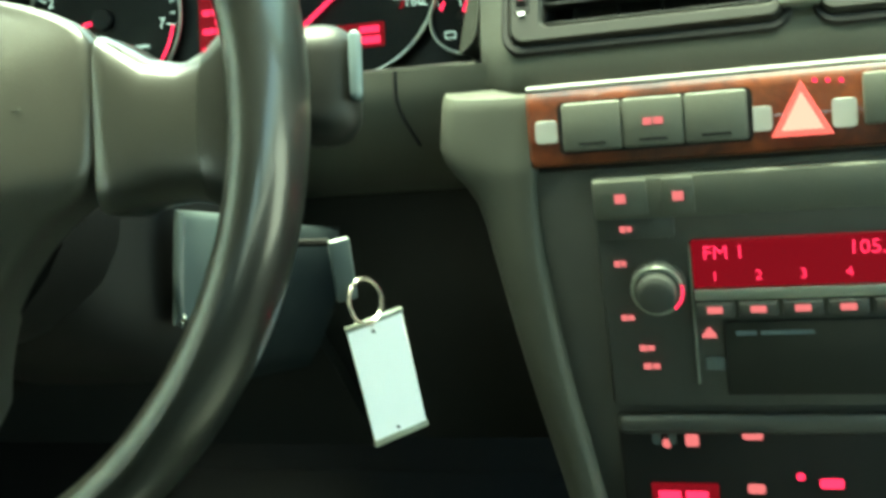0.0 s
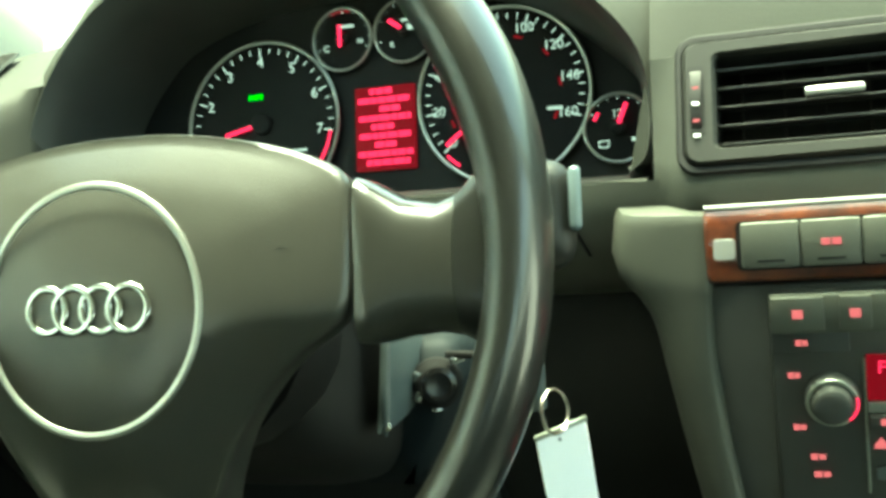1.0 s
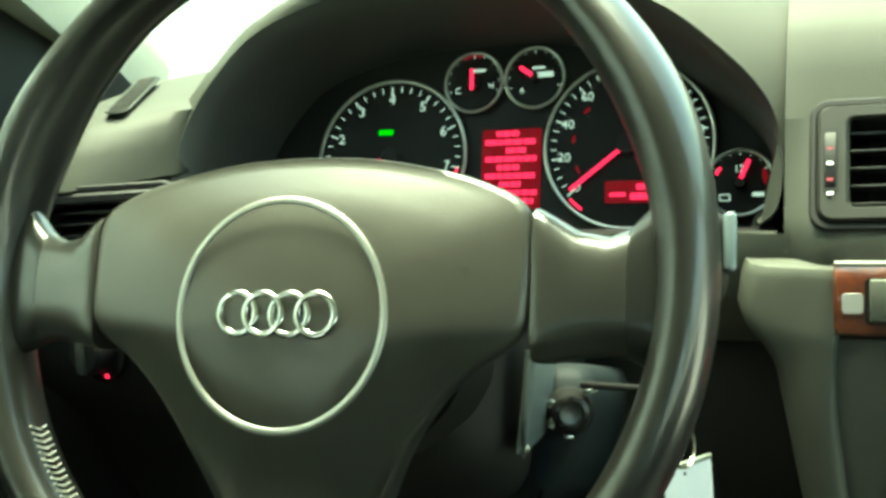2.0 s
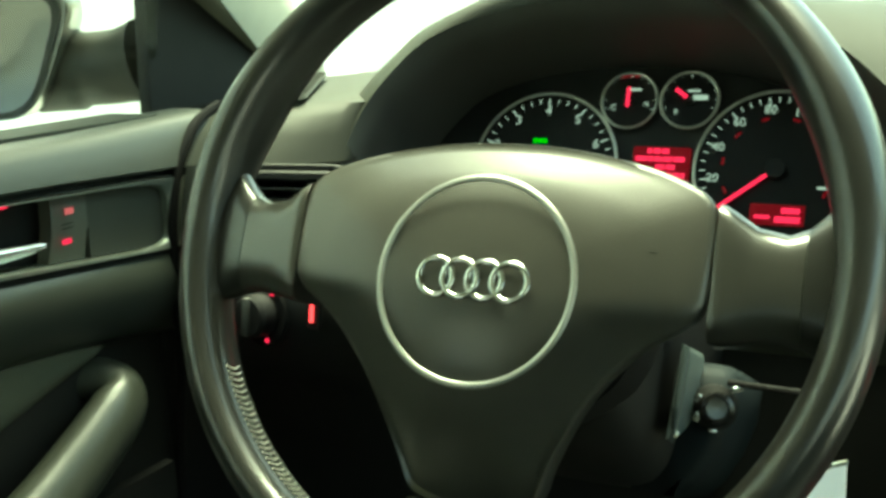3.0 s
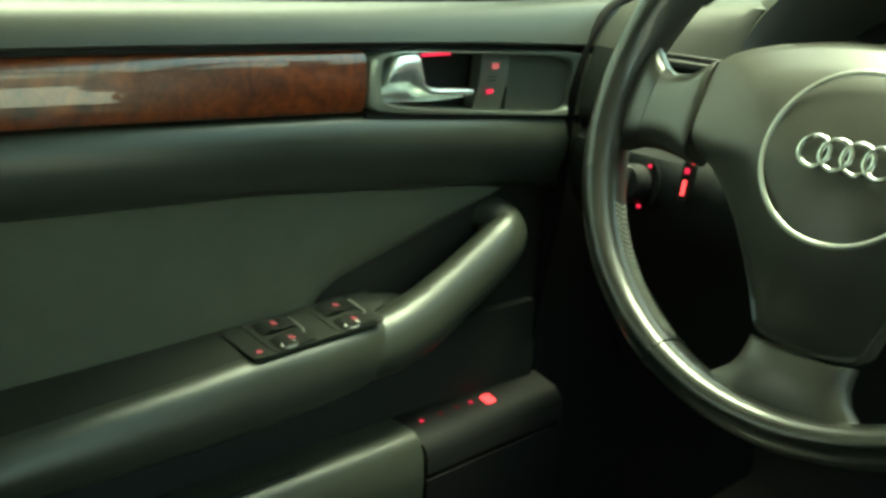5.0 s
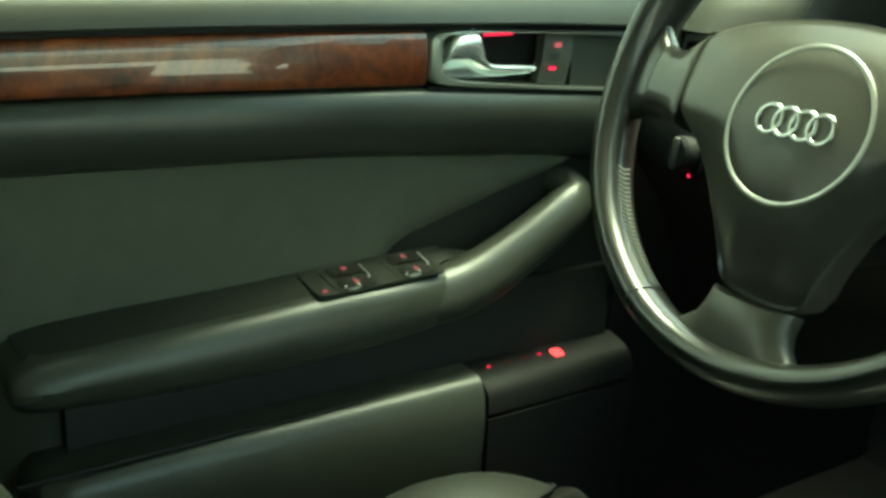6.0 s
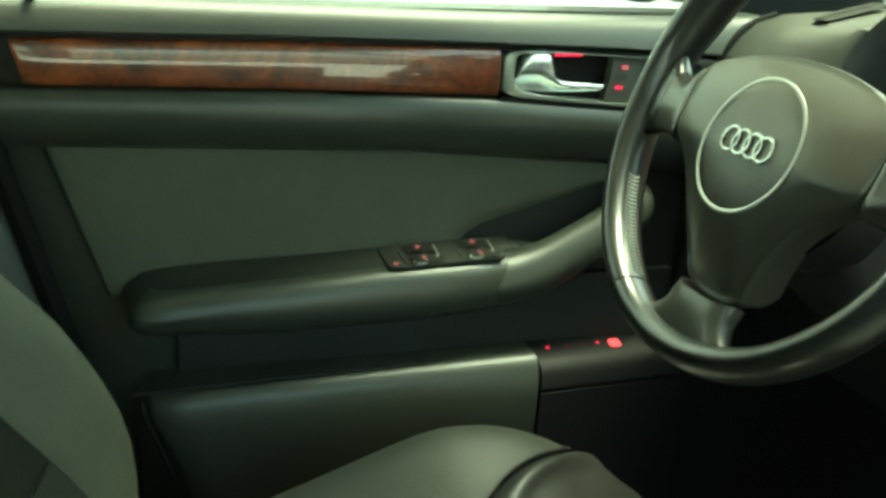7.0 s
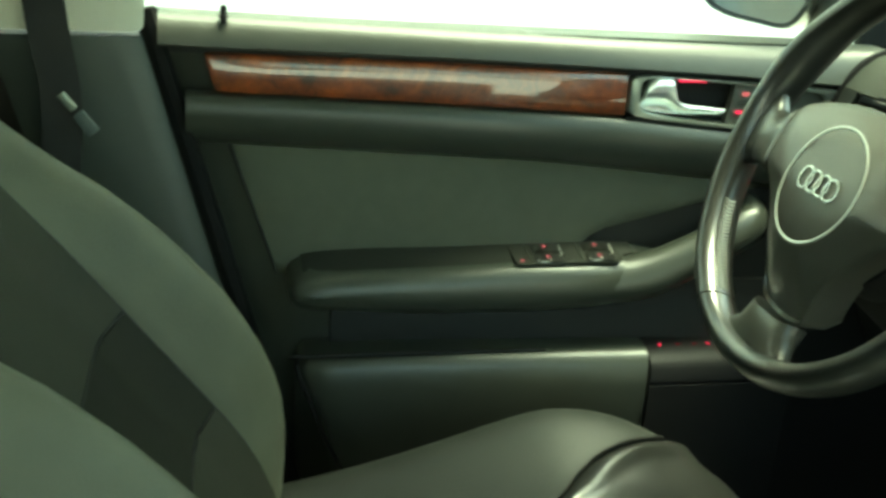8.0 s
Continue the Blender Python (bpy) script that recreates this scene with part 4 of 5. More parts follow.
wood_strip()
for k in range(3):
    b = thing("dash_button", pose(0.2485 + 0.0307 * k + 0.0153, 0.2175, -0.0655, 76), "grey plastic dash push button with a lit red symbol" if k == 1 else "plain grey plastic dash push button", "button", "dash buttons")
    part("cap", box(0.0301, 0.0245, 0.008, 0.0016, 2), PLASTIC, b)
    part("slot", bars([(0, -0.0085, 0.014, 0.0014)], 0.0003), BLACK, b, "", pose(0, 0, 0.004))
    if k == 1:
        part("symbol", bars([(-0.0026, 0.0005, 0.0045, 0.0036), (0.0028, 0.0005, 0.0048, 0.0036)]), PINK, b, "", pose(0, 0, 0.004))
b = thing("dash_button", pose(0.4085, 0.2175, -0.0625, 76), "plain grey plastic dash push button", "button", "dash buttons")
part("cap", box(0.0301, 0.0245, 0.008, 0.0016, 2), PLASTIC, b)
h = thing("hazard_button", pose(0.3655, 0.2175, -0.0655, 76), "red triangular hazard button between pale silver glint plates", "button")
part("triangle", plate([(0, 0.0145), (-0.0145, -0.0125), (0.0145, -0.0125)], 0.0045, 0.0012), HAZARD, h, "red translucent triangle")
part("triangle_core", plate([(0, 0.0088), (-0.0098, -0.0095), (0.0098, -0.0095)], 0.0004), HAZARDCORE, h, "paler centre", pose(0, 0, 0.0046))
# silver plates for bright glints; the leftmost paints a reflection in the lacquer
for x, y, w, hh in ((-0.0195, -0.003, 0.0115, 0.012), (0.0195, -0.003, 0.0115, 0.014), (-0.1257, -0.0015, 0.0115, 0.0115)):
    part("recess", plate([(p[0] + x, p[1] + y) for p in rrect(w, hh, 0.0022)], 0.0005, 0.0001), GLINTSILVER, h, "pale silver glint plate", pose(0, 0, 0.0006))
for k in range(3):
    part("led", bars([(0.0065 + 0.006 * k, 0.0135 - 0.0005 * k, 0.0022, 0.0022)]), RED, h, "small red lamp", pose(0, 0, 0.0005))


def radio():
    r = thing("radio", pose(0.26, 0.2095, -0.158, 87), "black car radio with a lit red display", "radio")
    part("panel", box(0.225, 0.134, 0.012, 0.003, 2, at=(0.1125, 0, -0.0065)), DARK, r)
    # upper strip with soft keys
    part("flap", box(0.222, 0.0225, 0.006, 0.002, 2, at=(0.112, 0.055, 0.002)), PLASTIC, r, "grey upper strip")
    for x, w in ((0.0155, 0.027), (0.0445, 0.016)):
        k = part("key", box(w, 0.019, 0.003, 0.001, 2), PLASTIC, r, "", pose(x, 0.056, 0.0052))
        part("symbol", bars([(0, 0, 0.0055, 0.0048)]), PINK, k, "", pose(0, 0, 0.0015))
    part("lower_key", box(0.04, 0.012, 0.005, 0.0015, 2, at=(0.021, 0.0385, 0.001)), DARK, r)
    for x, y, w in ((0.0165, 0.0385, 0.006), (0.0115, 0.0185, 0.006), (0.0128, -0.0125, 0.0065), (0.0215, -0.0305, 0.0075), (0.0232, -0.0413, 0.0085)):
        part("symbol", bars([(-w / 3.6, 0, w / 2, 0.0034), (w / 3.6, 0, w / 2.2, 0.0030)]), PINK, r, "pale red lit symbol", pose(x, y, 0.0008 if y < 0.03 else 0.0036))
    kn = part("knob", loft([[(a * math.cos(b), a * math.sin(b), z) for b in (2 * math.pi * k / 36 for k in range(36))] for a, z in ((0.0142, 0), (0.0142, 0.008), (0.0128, 0.0105), (0.0105, 0.011), (0.0098, 0.0165), (0.0075, 0.0178), (0.002, 0.0172))]), DARK, r, "round volume knob", pose(0.0305, 0.006, 0))
    part("knob_ring", torus(0.0124, 0.0014, 40, 8, 0.8), BEZEL, kn, "silver knob ring", pose(0, 0, 0.0098))
    part("knob_glow", tube([(0.0128 * math.cos(radians(a)), 0.0128 * math.sin(radians(a)), 0.0102) for a in range(-50, 20, 8)], 0.0009, 6), RED, kn, "red lit arc")
    part("divider", tube([(0.0475, 0.028, 0.001), (0.0475, -0.052, 0.001)], 0.0008, 6), BEZEL, r)
    ds = part("display", box(0.134, 0.0262, 0.003, 0.0006, 1), REDDIM, r, "dark red lit display", pose(0.1155, 0.0165, 0.0005))
    part("display_text", writing("FM 1", 0.0105), RED, ds, "", pose(-0.051, 0.006, 0.0016))
    part("display_text", writing("105.", 0.0105), RED, ds, "", pose(0.018, 0.006, 0.0016))
    for k in range(6):
        part("display_figure", writing(str(k + 1), 0.0075), RED, ds, "", pose(-0.056 + 0.0218 * k, -0.0068, 0.0016))
    part("preset_strip", box(0.135, 0.0062, 0.004, 0.0012, 2, at=(0.116, -0.0005, 0.001)), BEZEL, r, "pale strip under the display")
    for k in range(6):
        pk = part("preset_key", box(0.0195, 0.0085, 0.006, 0.0015, 2), DARK, r, "", pose(0.0585 + 0.0218 * k, -0.0085, 0.0015))
        part("symbol", bars([(0, 0.0005, 0.0078, 0.0036)]), PINK, pk, "", pose(0, 0, 0.003))
    part("cassette_door", box(0.128, 0.043, 0.003, 0.001, 2, at=(0.126, -0.0375, 0.0002)), VENTGREY, r, "black cassette door")
    part("maker_mark", bars([(-0.0148, 0, 0.0105, 0.0026), (0.0058, 0, 0.0265, 0.0022)]), CAPGREY, r, "small grey lettering shown as bars", pose(0.0882, -0.0225, 0.0018))
    part("eject_symbol", plate([(0, 0.0035), (-0.0036, -0.001), (-0.0036, -0.003), (0.0036, -0.003), (0.0036, -0.001)], 0.0005), PINK, r, "", pose(0.0545, -0.0225, 0.0002))
    part("grey_key", plate(rrect(0.0105, 0.0075, 0.002), 0.0015, 0.0005), BLUEGREY, r, "pale grey key", pose(0.0565, -0.0405, 0.0))
    return r


radio()


def climate_panel():
    c = thing("climate_panel", pose(0.26, 0.2065, -0.282, 86), "black climate control panel with lit red symbols", "climate control")
    part("panel", box(0.225, 0.098, 0.012, 0.003, 2, at=(0.1125, 0, -0.0065)), BLACK, c)
    part("ledge", box(0.222, 0.012, 0.009, 0.004, 3, at=(0.112, 0.0455, 0.0)), DARK, c)
    for x in (0.021, 0.03):
        part("seat_icon", plate(rrect(0.0045, 0.0105, 0.002), 0.0006), BLUEGREY, c, "grey seat symbol", pose(x, 0.037, -0.0004))
    for x, y, w, hh in ((0.0265, 0.0325, 0.0045, 0.0055), (0.0405, 0.0345, 0.0075, 0.0075), (0.073, 0.0385, 0.011, 0.007), (0.0735, 0.0045, 0.0095, 0.006), (0.097, 0.0125, 0.0045, 0.0045), (0.113, 0.0085, 0.0125, 0.006)):
        part("symbol", plate(rrect(w, hh, 0.0018), 0.0005), RED if x > 0.09 else PINK, c, "lit red symbol", pose(x, y, -0.0003))
    d = part("display", plate(rrect(0.037, 0.02, 0.001), 0.001), REDDIM, c, "dark red temperature display", pose(0.0345, -0.0025, -0.0002))
    part("display_bars", bars([(-0.0085, 0, 0.0125, 0.011), (0.0065, 0, 0.0125, 0.011)]), RED, d, "lit red figures shown as bars", pose(0, 0, 0.001))
    return c


climate_panel()


# ---- driver's door ----
DX = [(-0.62, -0.432), (-0.5, -0.421), (-0.25, -0.402), (-0.03, -0.389), (0.1, -0.381), (0.28, -0.371), (0.5, -0.37)]
BAND = [(-0.6, -0.005), (-0.5, -0.0065), (-0.25, -0.009), (-0.03, -0.015), (0.1, -0.022), (0.28, -0.034)]
HALF = [(-0.6, 0.0215), (-0.5, 0.0215), (-0.03, 0.0245), (0.1, 0.028), (0.28, 0.0305)]
ROLL = [(-0.6, -0.089), (-0.5, -0.0905), (-0.25, -0.0975), (-0.12, -0.1015), (-0.03, -0.1085), (0.05, -0.1155), (0.1, -0.1185), (0.2, -0.132), (0.28, -0.142)]
SILL = [(-0.6, 0.055), (-0.25, 0.049), (-0.05, 0.0452), (0.13, 0.0438), (0.27, 0.0465), (0.5, 0.047)]
REAR = [(-0.62, -0.375), (-0.422, -0.421), (-0.084, -0.520), (0.046, -0.558), (0.06, -0.562)]


def dx(y):
    return ip(y, DX)


def rear(z):
    return ip(z, REAR)


def run(y0, y1, n, fn):
    """Sections along the door from y0 to y1."""
    return [fn(y) for y in np.linspace(y0, y1, n)]


def driver_door():
    d = thing("driver_door", pose(0, 0, 0), "grey driver's door with wood trim, armrest and map pocket", "car door")
    # carcass behind all the trim; its rear edge slants
    secs = []
    for z in (-0.62, -0.422, -0.25, -0.084, 0.02, 0.047):
        y0 = rear(z)
        line = [(y0 + (0.245 - 0.02 * (z < -0.1) - y0) * t) for t in np.linspace(0, 1, 16)]
        secs.append([(dx(y) - 0.026 - (0.012 if i == 0 else 0), y, z) for i, y in enumerate(line)])
    part("carcass", sheet(secs, 0.05, (-1, 0, 0)), DOORGREY, d, "grey moulded door panel")

    # sill under the window
    def sill(y):
        x, b, t = dx(y), ip(y, BAND) + ip(y, HALF) + 0.0055, ip(y, SILL)
        return [(x - 0.012, y, b - 0.001), (x + 0.002, y, b), (x + 0.0052, y, b + 0.0022), (x + 0.0032, y, b + 0.3 * (t - b)), (x - 0.0015, y, b + 0.62 * (t - b)), (x - 0.0065, y, t - 0.0062), (x - 0.013, y, t - 0.0018), (x - 0.022, y, t), (x - 0.05, y, t), (x - 0.05, y, b - 0.001)]
    part("sill", loft(run(-0.556, 0.292, 24, sill)), SILLGREY, d, "soft grey window sill")
    part("outer_sill", loft(run(-0.56, 0.5, 10, lambda y: [(dx(y) - 0.06, y, ip(y, SILL) - 0.05), (dx(y) - 0.06, y, ip(y, SILL) - 0.004), (dx(y) - 0.075, y, ip(y, SILL) - 0.004), (dx(y) - 0.09, y, ip(y, SILL) - 0.05)])), RUBBER, d, "black window seal")
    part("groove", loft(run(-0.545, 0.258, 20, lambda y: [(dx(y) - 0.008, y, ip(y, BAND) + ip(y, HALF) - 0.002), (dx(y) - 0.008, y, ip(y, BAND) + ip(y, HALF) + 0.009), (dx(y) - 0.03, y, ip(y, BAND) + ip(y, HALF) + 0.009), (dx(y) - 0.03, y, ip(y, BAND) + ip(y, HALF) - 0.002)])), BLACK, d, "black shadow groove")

    # padded roll below the trim band
    def roll(y):
        x, t, b = dx(y), ip(y, BAND) - ip(y, HALF) - 0.003, ip(y, ROLL)
        h = t - b
        return [(x - 0.02, y, t), (x - 0.001, y, t), (x + 0.0035, y, t - 0.06 * h), (x + 0.007, y, t - 0.25 * h), (x + 0.006, y, t - 0.5 * h), (x - 0.0005, y, t - 0.72 * h), (x - 0.010, y, t - 0.9 * h), (x - 0.018, y, b), (x - 0.03, y, b)]
    part("padded_roll", loft(run(-0.528, 0.247, 24, roll)), DOORGREY, d, "grey padded roll", sharp=50)

    # cloth panel, its rear seam slanting; towards the front it narrows above the pull handle
    secs = []
    for f in np.linspace(0, 1, 9):
        row = []
        for t in np.linspace(0, 1, 36):
            y0 = -0.479 + 0.055 * f
            y = y0 + (0.158 - y0) * t
            top, foot = ip(y, ROLL) + 0.004, ip(y, [(-0.08, -0.25), (-0.05, -0.212), (-0.03, -0.198), (0.13, -0.1425), (0.158, -0.133)])
            row.append((dx(y) - 0.0195 - (0.004 if t == 0 or t == 1 or (f == 1 and y > -0.08) else 0) + 0.002 * math.sin(math.pi * f) - 0.009 * (max(0.0, f - 0.6) / 0.4) ** 2 * max(0.0, min(1.0, (y + 0.1) / 0.06)), y, top + (foot - top) * f))
        secs.append(row)
    part("cloth_panel", sheet(secs, 0.006, (-1, 0, 0)), FABRIC, d, "grey cloth door insert")
    part("panel_seam", tube([(dx(y) - 0.019, y, z) for y, z in ((-0.4805, -0.092), (-0.452, -0.171), (-0.4255, -0.248))], 0.0016, 6), BLACK, d, "thin dark seam")
    # the shade behind the handle is this sheet's near-black colour
    part("handle_shade", sheet([[(dx(y) - 0.0245, y, z) for y in np.linspace(-0.09, 0.236, 8)] for z in (-0.27, -0.2, -0.115)], 0.01, (-1, 0, 0)), SHADOWBLACK, d, "sheet coloured dark for the shade behind the pull handle")

    # armrest: flat dark top, rounded lit front, and the pull handle that rises from it
    TOP = [(-0.412, -0.230), (-0.39, -0.2225), (-0.367, -0.2190), (-0.31, -0.2148), (-0.216, -0.2112), (-0.139, -0.2068), (-0.02, -0.2042), (0.05, -0.2030)]

    def arm(y, k=1.0, back=0.0):
        wx, nx = dx(y) - 0.03, ip(y, [(-0.41, -0.362), (-0.3, -0.354), (-0.1, -0.352), (0.03, -0.350)]) - back
        t, b = ip(y, TOP), ip(y, [(-0.41, -0.273), (-0.26, -0.2785), (-0.14, -0.279), (-0.01, -0.272), (0.05, -0.262)])
        c = (t + b) / 2
        ring = [(wx, b), (nx - 0.03, b), (nx - 0.014, b + 0.002), (nx - 0.004, b + 0.011), (nx, b + 0.023), (nx, t - 0.030), (nx - 0.0025, t - 0.022), (nx - 0.0065, t - 0.0155), (nx - 0.012, t - 0.0108), (nx - 0.02, t - 0.0082), (wx, t)]
        return [(x - 0.006 * (1 - k) * (x > wx), y, c + (z - c) * k) for x, z in ring]
    secs = [arm(-0.4135, 0.3, 0.022), arm(-0.4125, 0.55, 0.012), arm(-0.409, 0.78, 0.005), arm(-0.402, 0.93, 0.001), arm(-0.39, 1.0)] + [arm(y) for y in np.linspace(-0.365, -0.09, 12)] + [arm(y, k, o) for y, k, o in ((-0.07, 1.0, 0.0006), (-0.05, 1.0, 0.002), (-0.03, 0.995, 0.0045), (-0.01, 0.97, 0.009), (0.01, 0.92, 0.015), (0.028, 0.82, 0.022), (0.045, 0.66, 0.03))]
    part("armrest", loft(secs), DOORGREY, d, "grey padded armrest", sharp=60)
    secs = []
    for y in np.linspace(-0.398, 0.004, 24):
        nx, t, e = ip(y, [(-0.41, -0.362), (-0.3, -0.354), (-0.1, -0.352), (0.03, -0.350)]) - ip(y, [(-0.398, 0.028), (-0.36, 0.017), (-0.06, 0.017), (-0.02, 0.024), (0.004, 0.033)]), ip(y, TOP), 0.0014
        wx = dx(y) - 0.03
        g = 0.0082 / (ip(y, [(-0.41, -0.362), (-0.3, -0.354), (-0.1, -0.352), (0.03, -0.350)]) - 0.02 - wx)
        secs.append([(x, y, t - g * (x - wx) + (e if 0 < i < 5 else 0)) for i, x in enumerate(np.linspace(wx + 0.001, nx - 0.004, 6))])
    part("armrest_top", sheet(secs, 0.004, (0, 0, -1)), ARMTOP, d, "dark grained armrest top")
    path = smooth([(-0.381, -0.11, -0.2445), (-0.3795, -0.05, -0.2435), (-0.3778, -0.002, -0.2405), (-0.3765, 0.036, -0.230), (-0.3755, 0.079, -0.2085), (-0.3748, 0.113, -0.1895), (-0.3752, 0.136, -0.1755), (-0.3775, 0.1475, -0.1655), (-0.3845, 0.1515, -0.158), (-0.396, 0.148, -0.153), (-0.412, 0.140, -0.151)], 4)
    n = len(path)
    rr = [ip(i / (n - 1), [(0, 0.022), (0.1, 0.0265), (0.2, 0.029), (0.3, 0.0285), (0.4, 0.0262), (0.6, 0.0245), (0.72, 0.0215), (0.85, 0.018), (1, 0.017)]) for i in range(n)]
    part("pull_handle", tube(path, rr, 18, up=(1, 0, 0.3), flat=0.8), DOORGREY, d, "grey padded pull handle", sharp=60)

    # window switches on the armrest: two trays, each with two rockers, a bright edge and a silver plate that paints the
    # glint in its finger scoop
    SW = Matrix.Translation((-0.386, -0.083, -0.2098)) @ pose(0, 0, 0, 1.5, 8.5, 0)
    sp = part("switch_panel", plate([(p[0], p[1]) for p in rrect(0.05, 0.135, 0.008)], 0.0016, 0.0008), ARMTOP, d, "dark window switch panel", SW)
    for y in (0.0385, -0.0255):
        part("tray", frame_ring([(p[0], p[1] + y) for p in rrect(0.047, 0.045, 0.007)], [(p[0], p[1] + y) for p in rrect(0.044, 0.042, 0.006)], 0.0022, 0.0006), ROCKER, sp, "raised tray edge")
        part("bright_edge", tube([(-0.016, y + 0.0205, 0.0026), (0.006, y + 0.019, 0.0028), (0.0185, y + 0.009, 0.0026)], 0.0008, 6), GLINTSILVER, sp, "thin bright tray edge")
        part("scoop_glint", plate([(0.0042 * math.cos(b), 0.0085 * math.sin(b)) for b in (2 * math.pi * k / 20 for k in range(20))], 0.0012, 0.0005), GLINTSILVER, sp, "small silver plate for the scoop's glint", pose(0.0205, y - 0.006, 0.003, 0, 14, 0))
        for x, o in ((-0.0085, 0.0015), (0.0165, 0.001)):
            r = part("rocker", loft([[(a, yy, z) for a in (-0.0085, 0.0085)] for yy, z in ((-0.017, 0.002), (-0.011, 0.0054), (-0.004, 0.005), (0.004, 0.003), (0.011, 0.0042), (0.017, 0.002))], ring=False), ROCKER, sp, "dark rocker switch", pose(x - 0.001, y + o, 0.0002))
            part("symbol", bars([(0, 0, 0.0042, 0.003), (0.0014, 0.0026, 0.0016, 0.0012)]), PINK, r, "small red lit symbol", pose(0, -0.002, 0.0056, -4))
    part("lock_symbol", bars([(0, 0, 0.004, 0.004)]), PINK, sp, "small red lit symbol", pose(0.0165, -0.0575, 0.0018))

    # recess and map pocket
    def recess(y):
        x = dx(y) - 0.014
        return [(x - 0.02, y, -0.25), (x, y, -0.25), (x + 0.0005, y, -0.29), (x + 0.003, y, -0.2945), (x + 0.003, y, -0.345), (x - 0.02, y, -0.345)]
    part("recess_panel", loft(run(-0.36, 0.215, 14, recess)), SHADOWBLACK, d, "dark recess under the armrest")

    def pocket(y, k):
        x0 = dx(y) - 0.03
        x1 = ip(y, [(-0.40, -0.374), (-0.2, -0.360), (0.03, -0.352)]) - (1 - k) * 0.02
        t, b = ip(y, [(-0.4, -0.339), (-0.3, -0.333), (0.03, -0.3295)]), -0.60
        return [(x0, y + 0.0, b), (x1 - 0.02, y + 0.3 * (1 - 0.8 * (y + 0.4) / 0.43) * 0.2, b), (x1 + 0.0, y + 0.032 * (1 - (y + 0.4) / 0.43), t - 0.10), (x1 + 0.003, y + 0.012 * (1 - (y + 0.4) / 0.43), t - 0.045), (x1, y, t - 0.018 - 0.02 * (1 - k)), (x1 - 0.006, y, t - 0.006 - 0.02 * (1 - k)), (x1 - 0.016, y, t - 0.02 * (1 - k)), (x0, y, t - 0.02 * (1 - k))]
    part("map_pocket", loft([pocket(-0.4, 0.0), pocket(-0.397, 0.6), pocket(-0.388, 1.0)] + [pocket(y, 1.0) for y in np.linspace(-0.36, 0.0295, 10)]), DOORGREY, d, "grey padded map pocket", sharp=60)
    ed = smooth([(-0.372, -0.10, -0.331), (-0.378, -0.385, -0.3345), (-0.385, -0.402, -0.342), (-0.384, -0.399, -0.365), (-0.381, -0.385, -0.40), (-0.379, -0.366, -0.45), (-0.382, -0.33, -0.52)], 6)
    part("pocket_seal", tube(ed, 0.0024, 6), BLACK, d, "black pocket edge")

    # release panel at the front of the pocket
    def rel(y):
        return [(-0.41, y, -0.60), (-0.352, y, -0.60), (-0.348, y, -0.42), (-0.3475, y, -0.374), (-0.353, y, -0.3725), (-0.353, y, -0.3705), (-0.3475, y, -0.3685), (-0.349, y, -0.352), (-0.353, y, -0.344), (-0.363, y, -0.337), (-0.392, y, -0.3295), (-0.41, y, -0.3295)]
    part("release_panel", loft(run(0.0325, 0.225, 6, rel)), BLACK, d, "dark release switch panel")
    part("release_light", plate(rrect(0.013, 0.013, 0.003), 0.0012), REDHOT, d, "bright red lit square", pose(-0.375, 0.1385, -0.3335, 0, 13, 0))
    for y, m in ((0.0525, RED), (0.077, REDDIM), (0.099, REDDIM), (0.118, RED)):
        part("release_mark", bars([(0, 0, 0.0035, 0.0035)]), m, d, "small red lamp", pose(-0.379, y, -0.3322, 0, 13, 0))

    # wood trim
    def wood(y, k=1.0):
        x, c, h = dx(y), ip(y, BAND), ip(y, HALF) * k
        return [(x - 0.012, y, c - h)] + [(x + a * k, y, c + h * z) for a, z in ((-0.001, -1.0), (0.0012, -0.96), (0.0022, -0.85), (0.0033, -0.65), (0.0041, -0.42), (0.0045, -0.18), (0.0044, 0.02), (0.0039, 0.25), (0.0034, 0.48), (0.0028, 0.72), (0.0014, 0.88), (-0.0006, 0.97), (-0.002, 1.0))] + [(x - 0.012, y, c + h)]
    def slant(s):
        return [(x, y + 0.012 * (0.5 - (z - ip(-0.51, BAND)) / 0.043), z) for x, y, z in s]
    secs = [slant(wood(-0.5075, 0.86)), slant(wood(-0.506, 0.97)), slant(wood(-0.502, 1.0))] + [wood(y) for y in np.linspace(-0.48, -0.030, 16)]
    part("wood_trim", loft(secs), WOOD, d, "glossy burl walnut door trim", sharp=50)

    # handle bezel
    y0, y1 = -0.0265, 0.256
    n = 40
    outer, inner = [], []
    for k in range(n):
        a = 2 * math.pi * (k + 0.5) / n
        cu, su = math.cos(a), math.sin(a)
        q = lambda v, e: math.copysign(abs(v) ** e, v)
        yo = (y0 + y1) / 2 + (y1 - y0) / 2 * q(cu, 0.22)
        outer.append((yo, ip(yo, BAND) + ip(yo, HALF) * q(su, 0.22)))
        yi = 0.1020 + 0.1150 * q(cu, 0.32)
        zi = ip(yi, [(-0.01, -0.0135), (0.21, -0.0300)]) + ip(yi, [(-0.01, 0.0228), (0.21, 0.0270)]) * q(su, 0.32)
        inner.append((yi, zi))
    secs = []
    for (ya, za), (yb, zb) in zip(outer, inner):
        xa, xb = dx(ya), dx(yb)
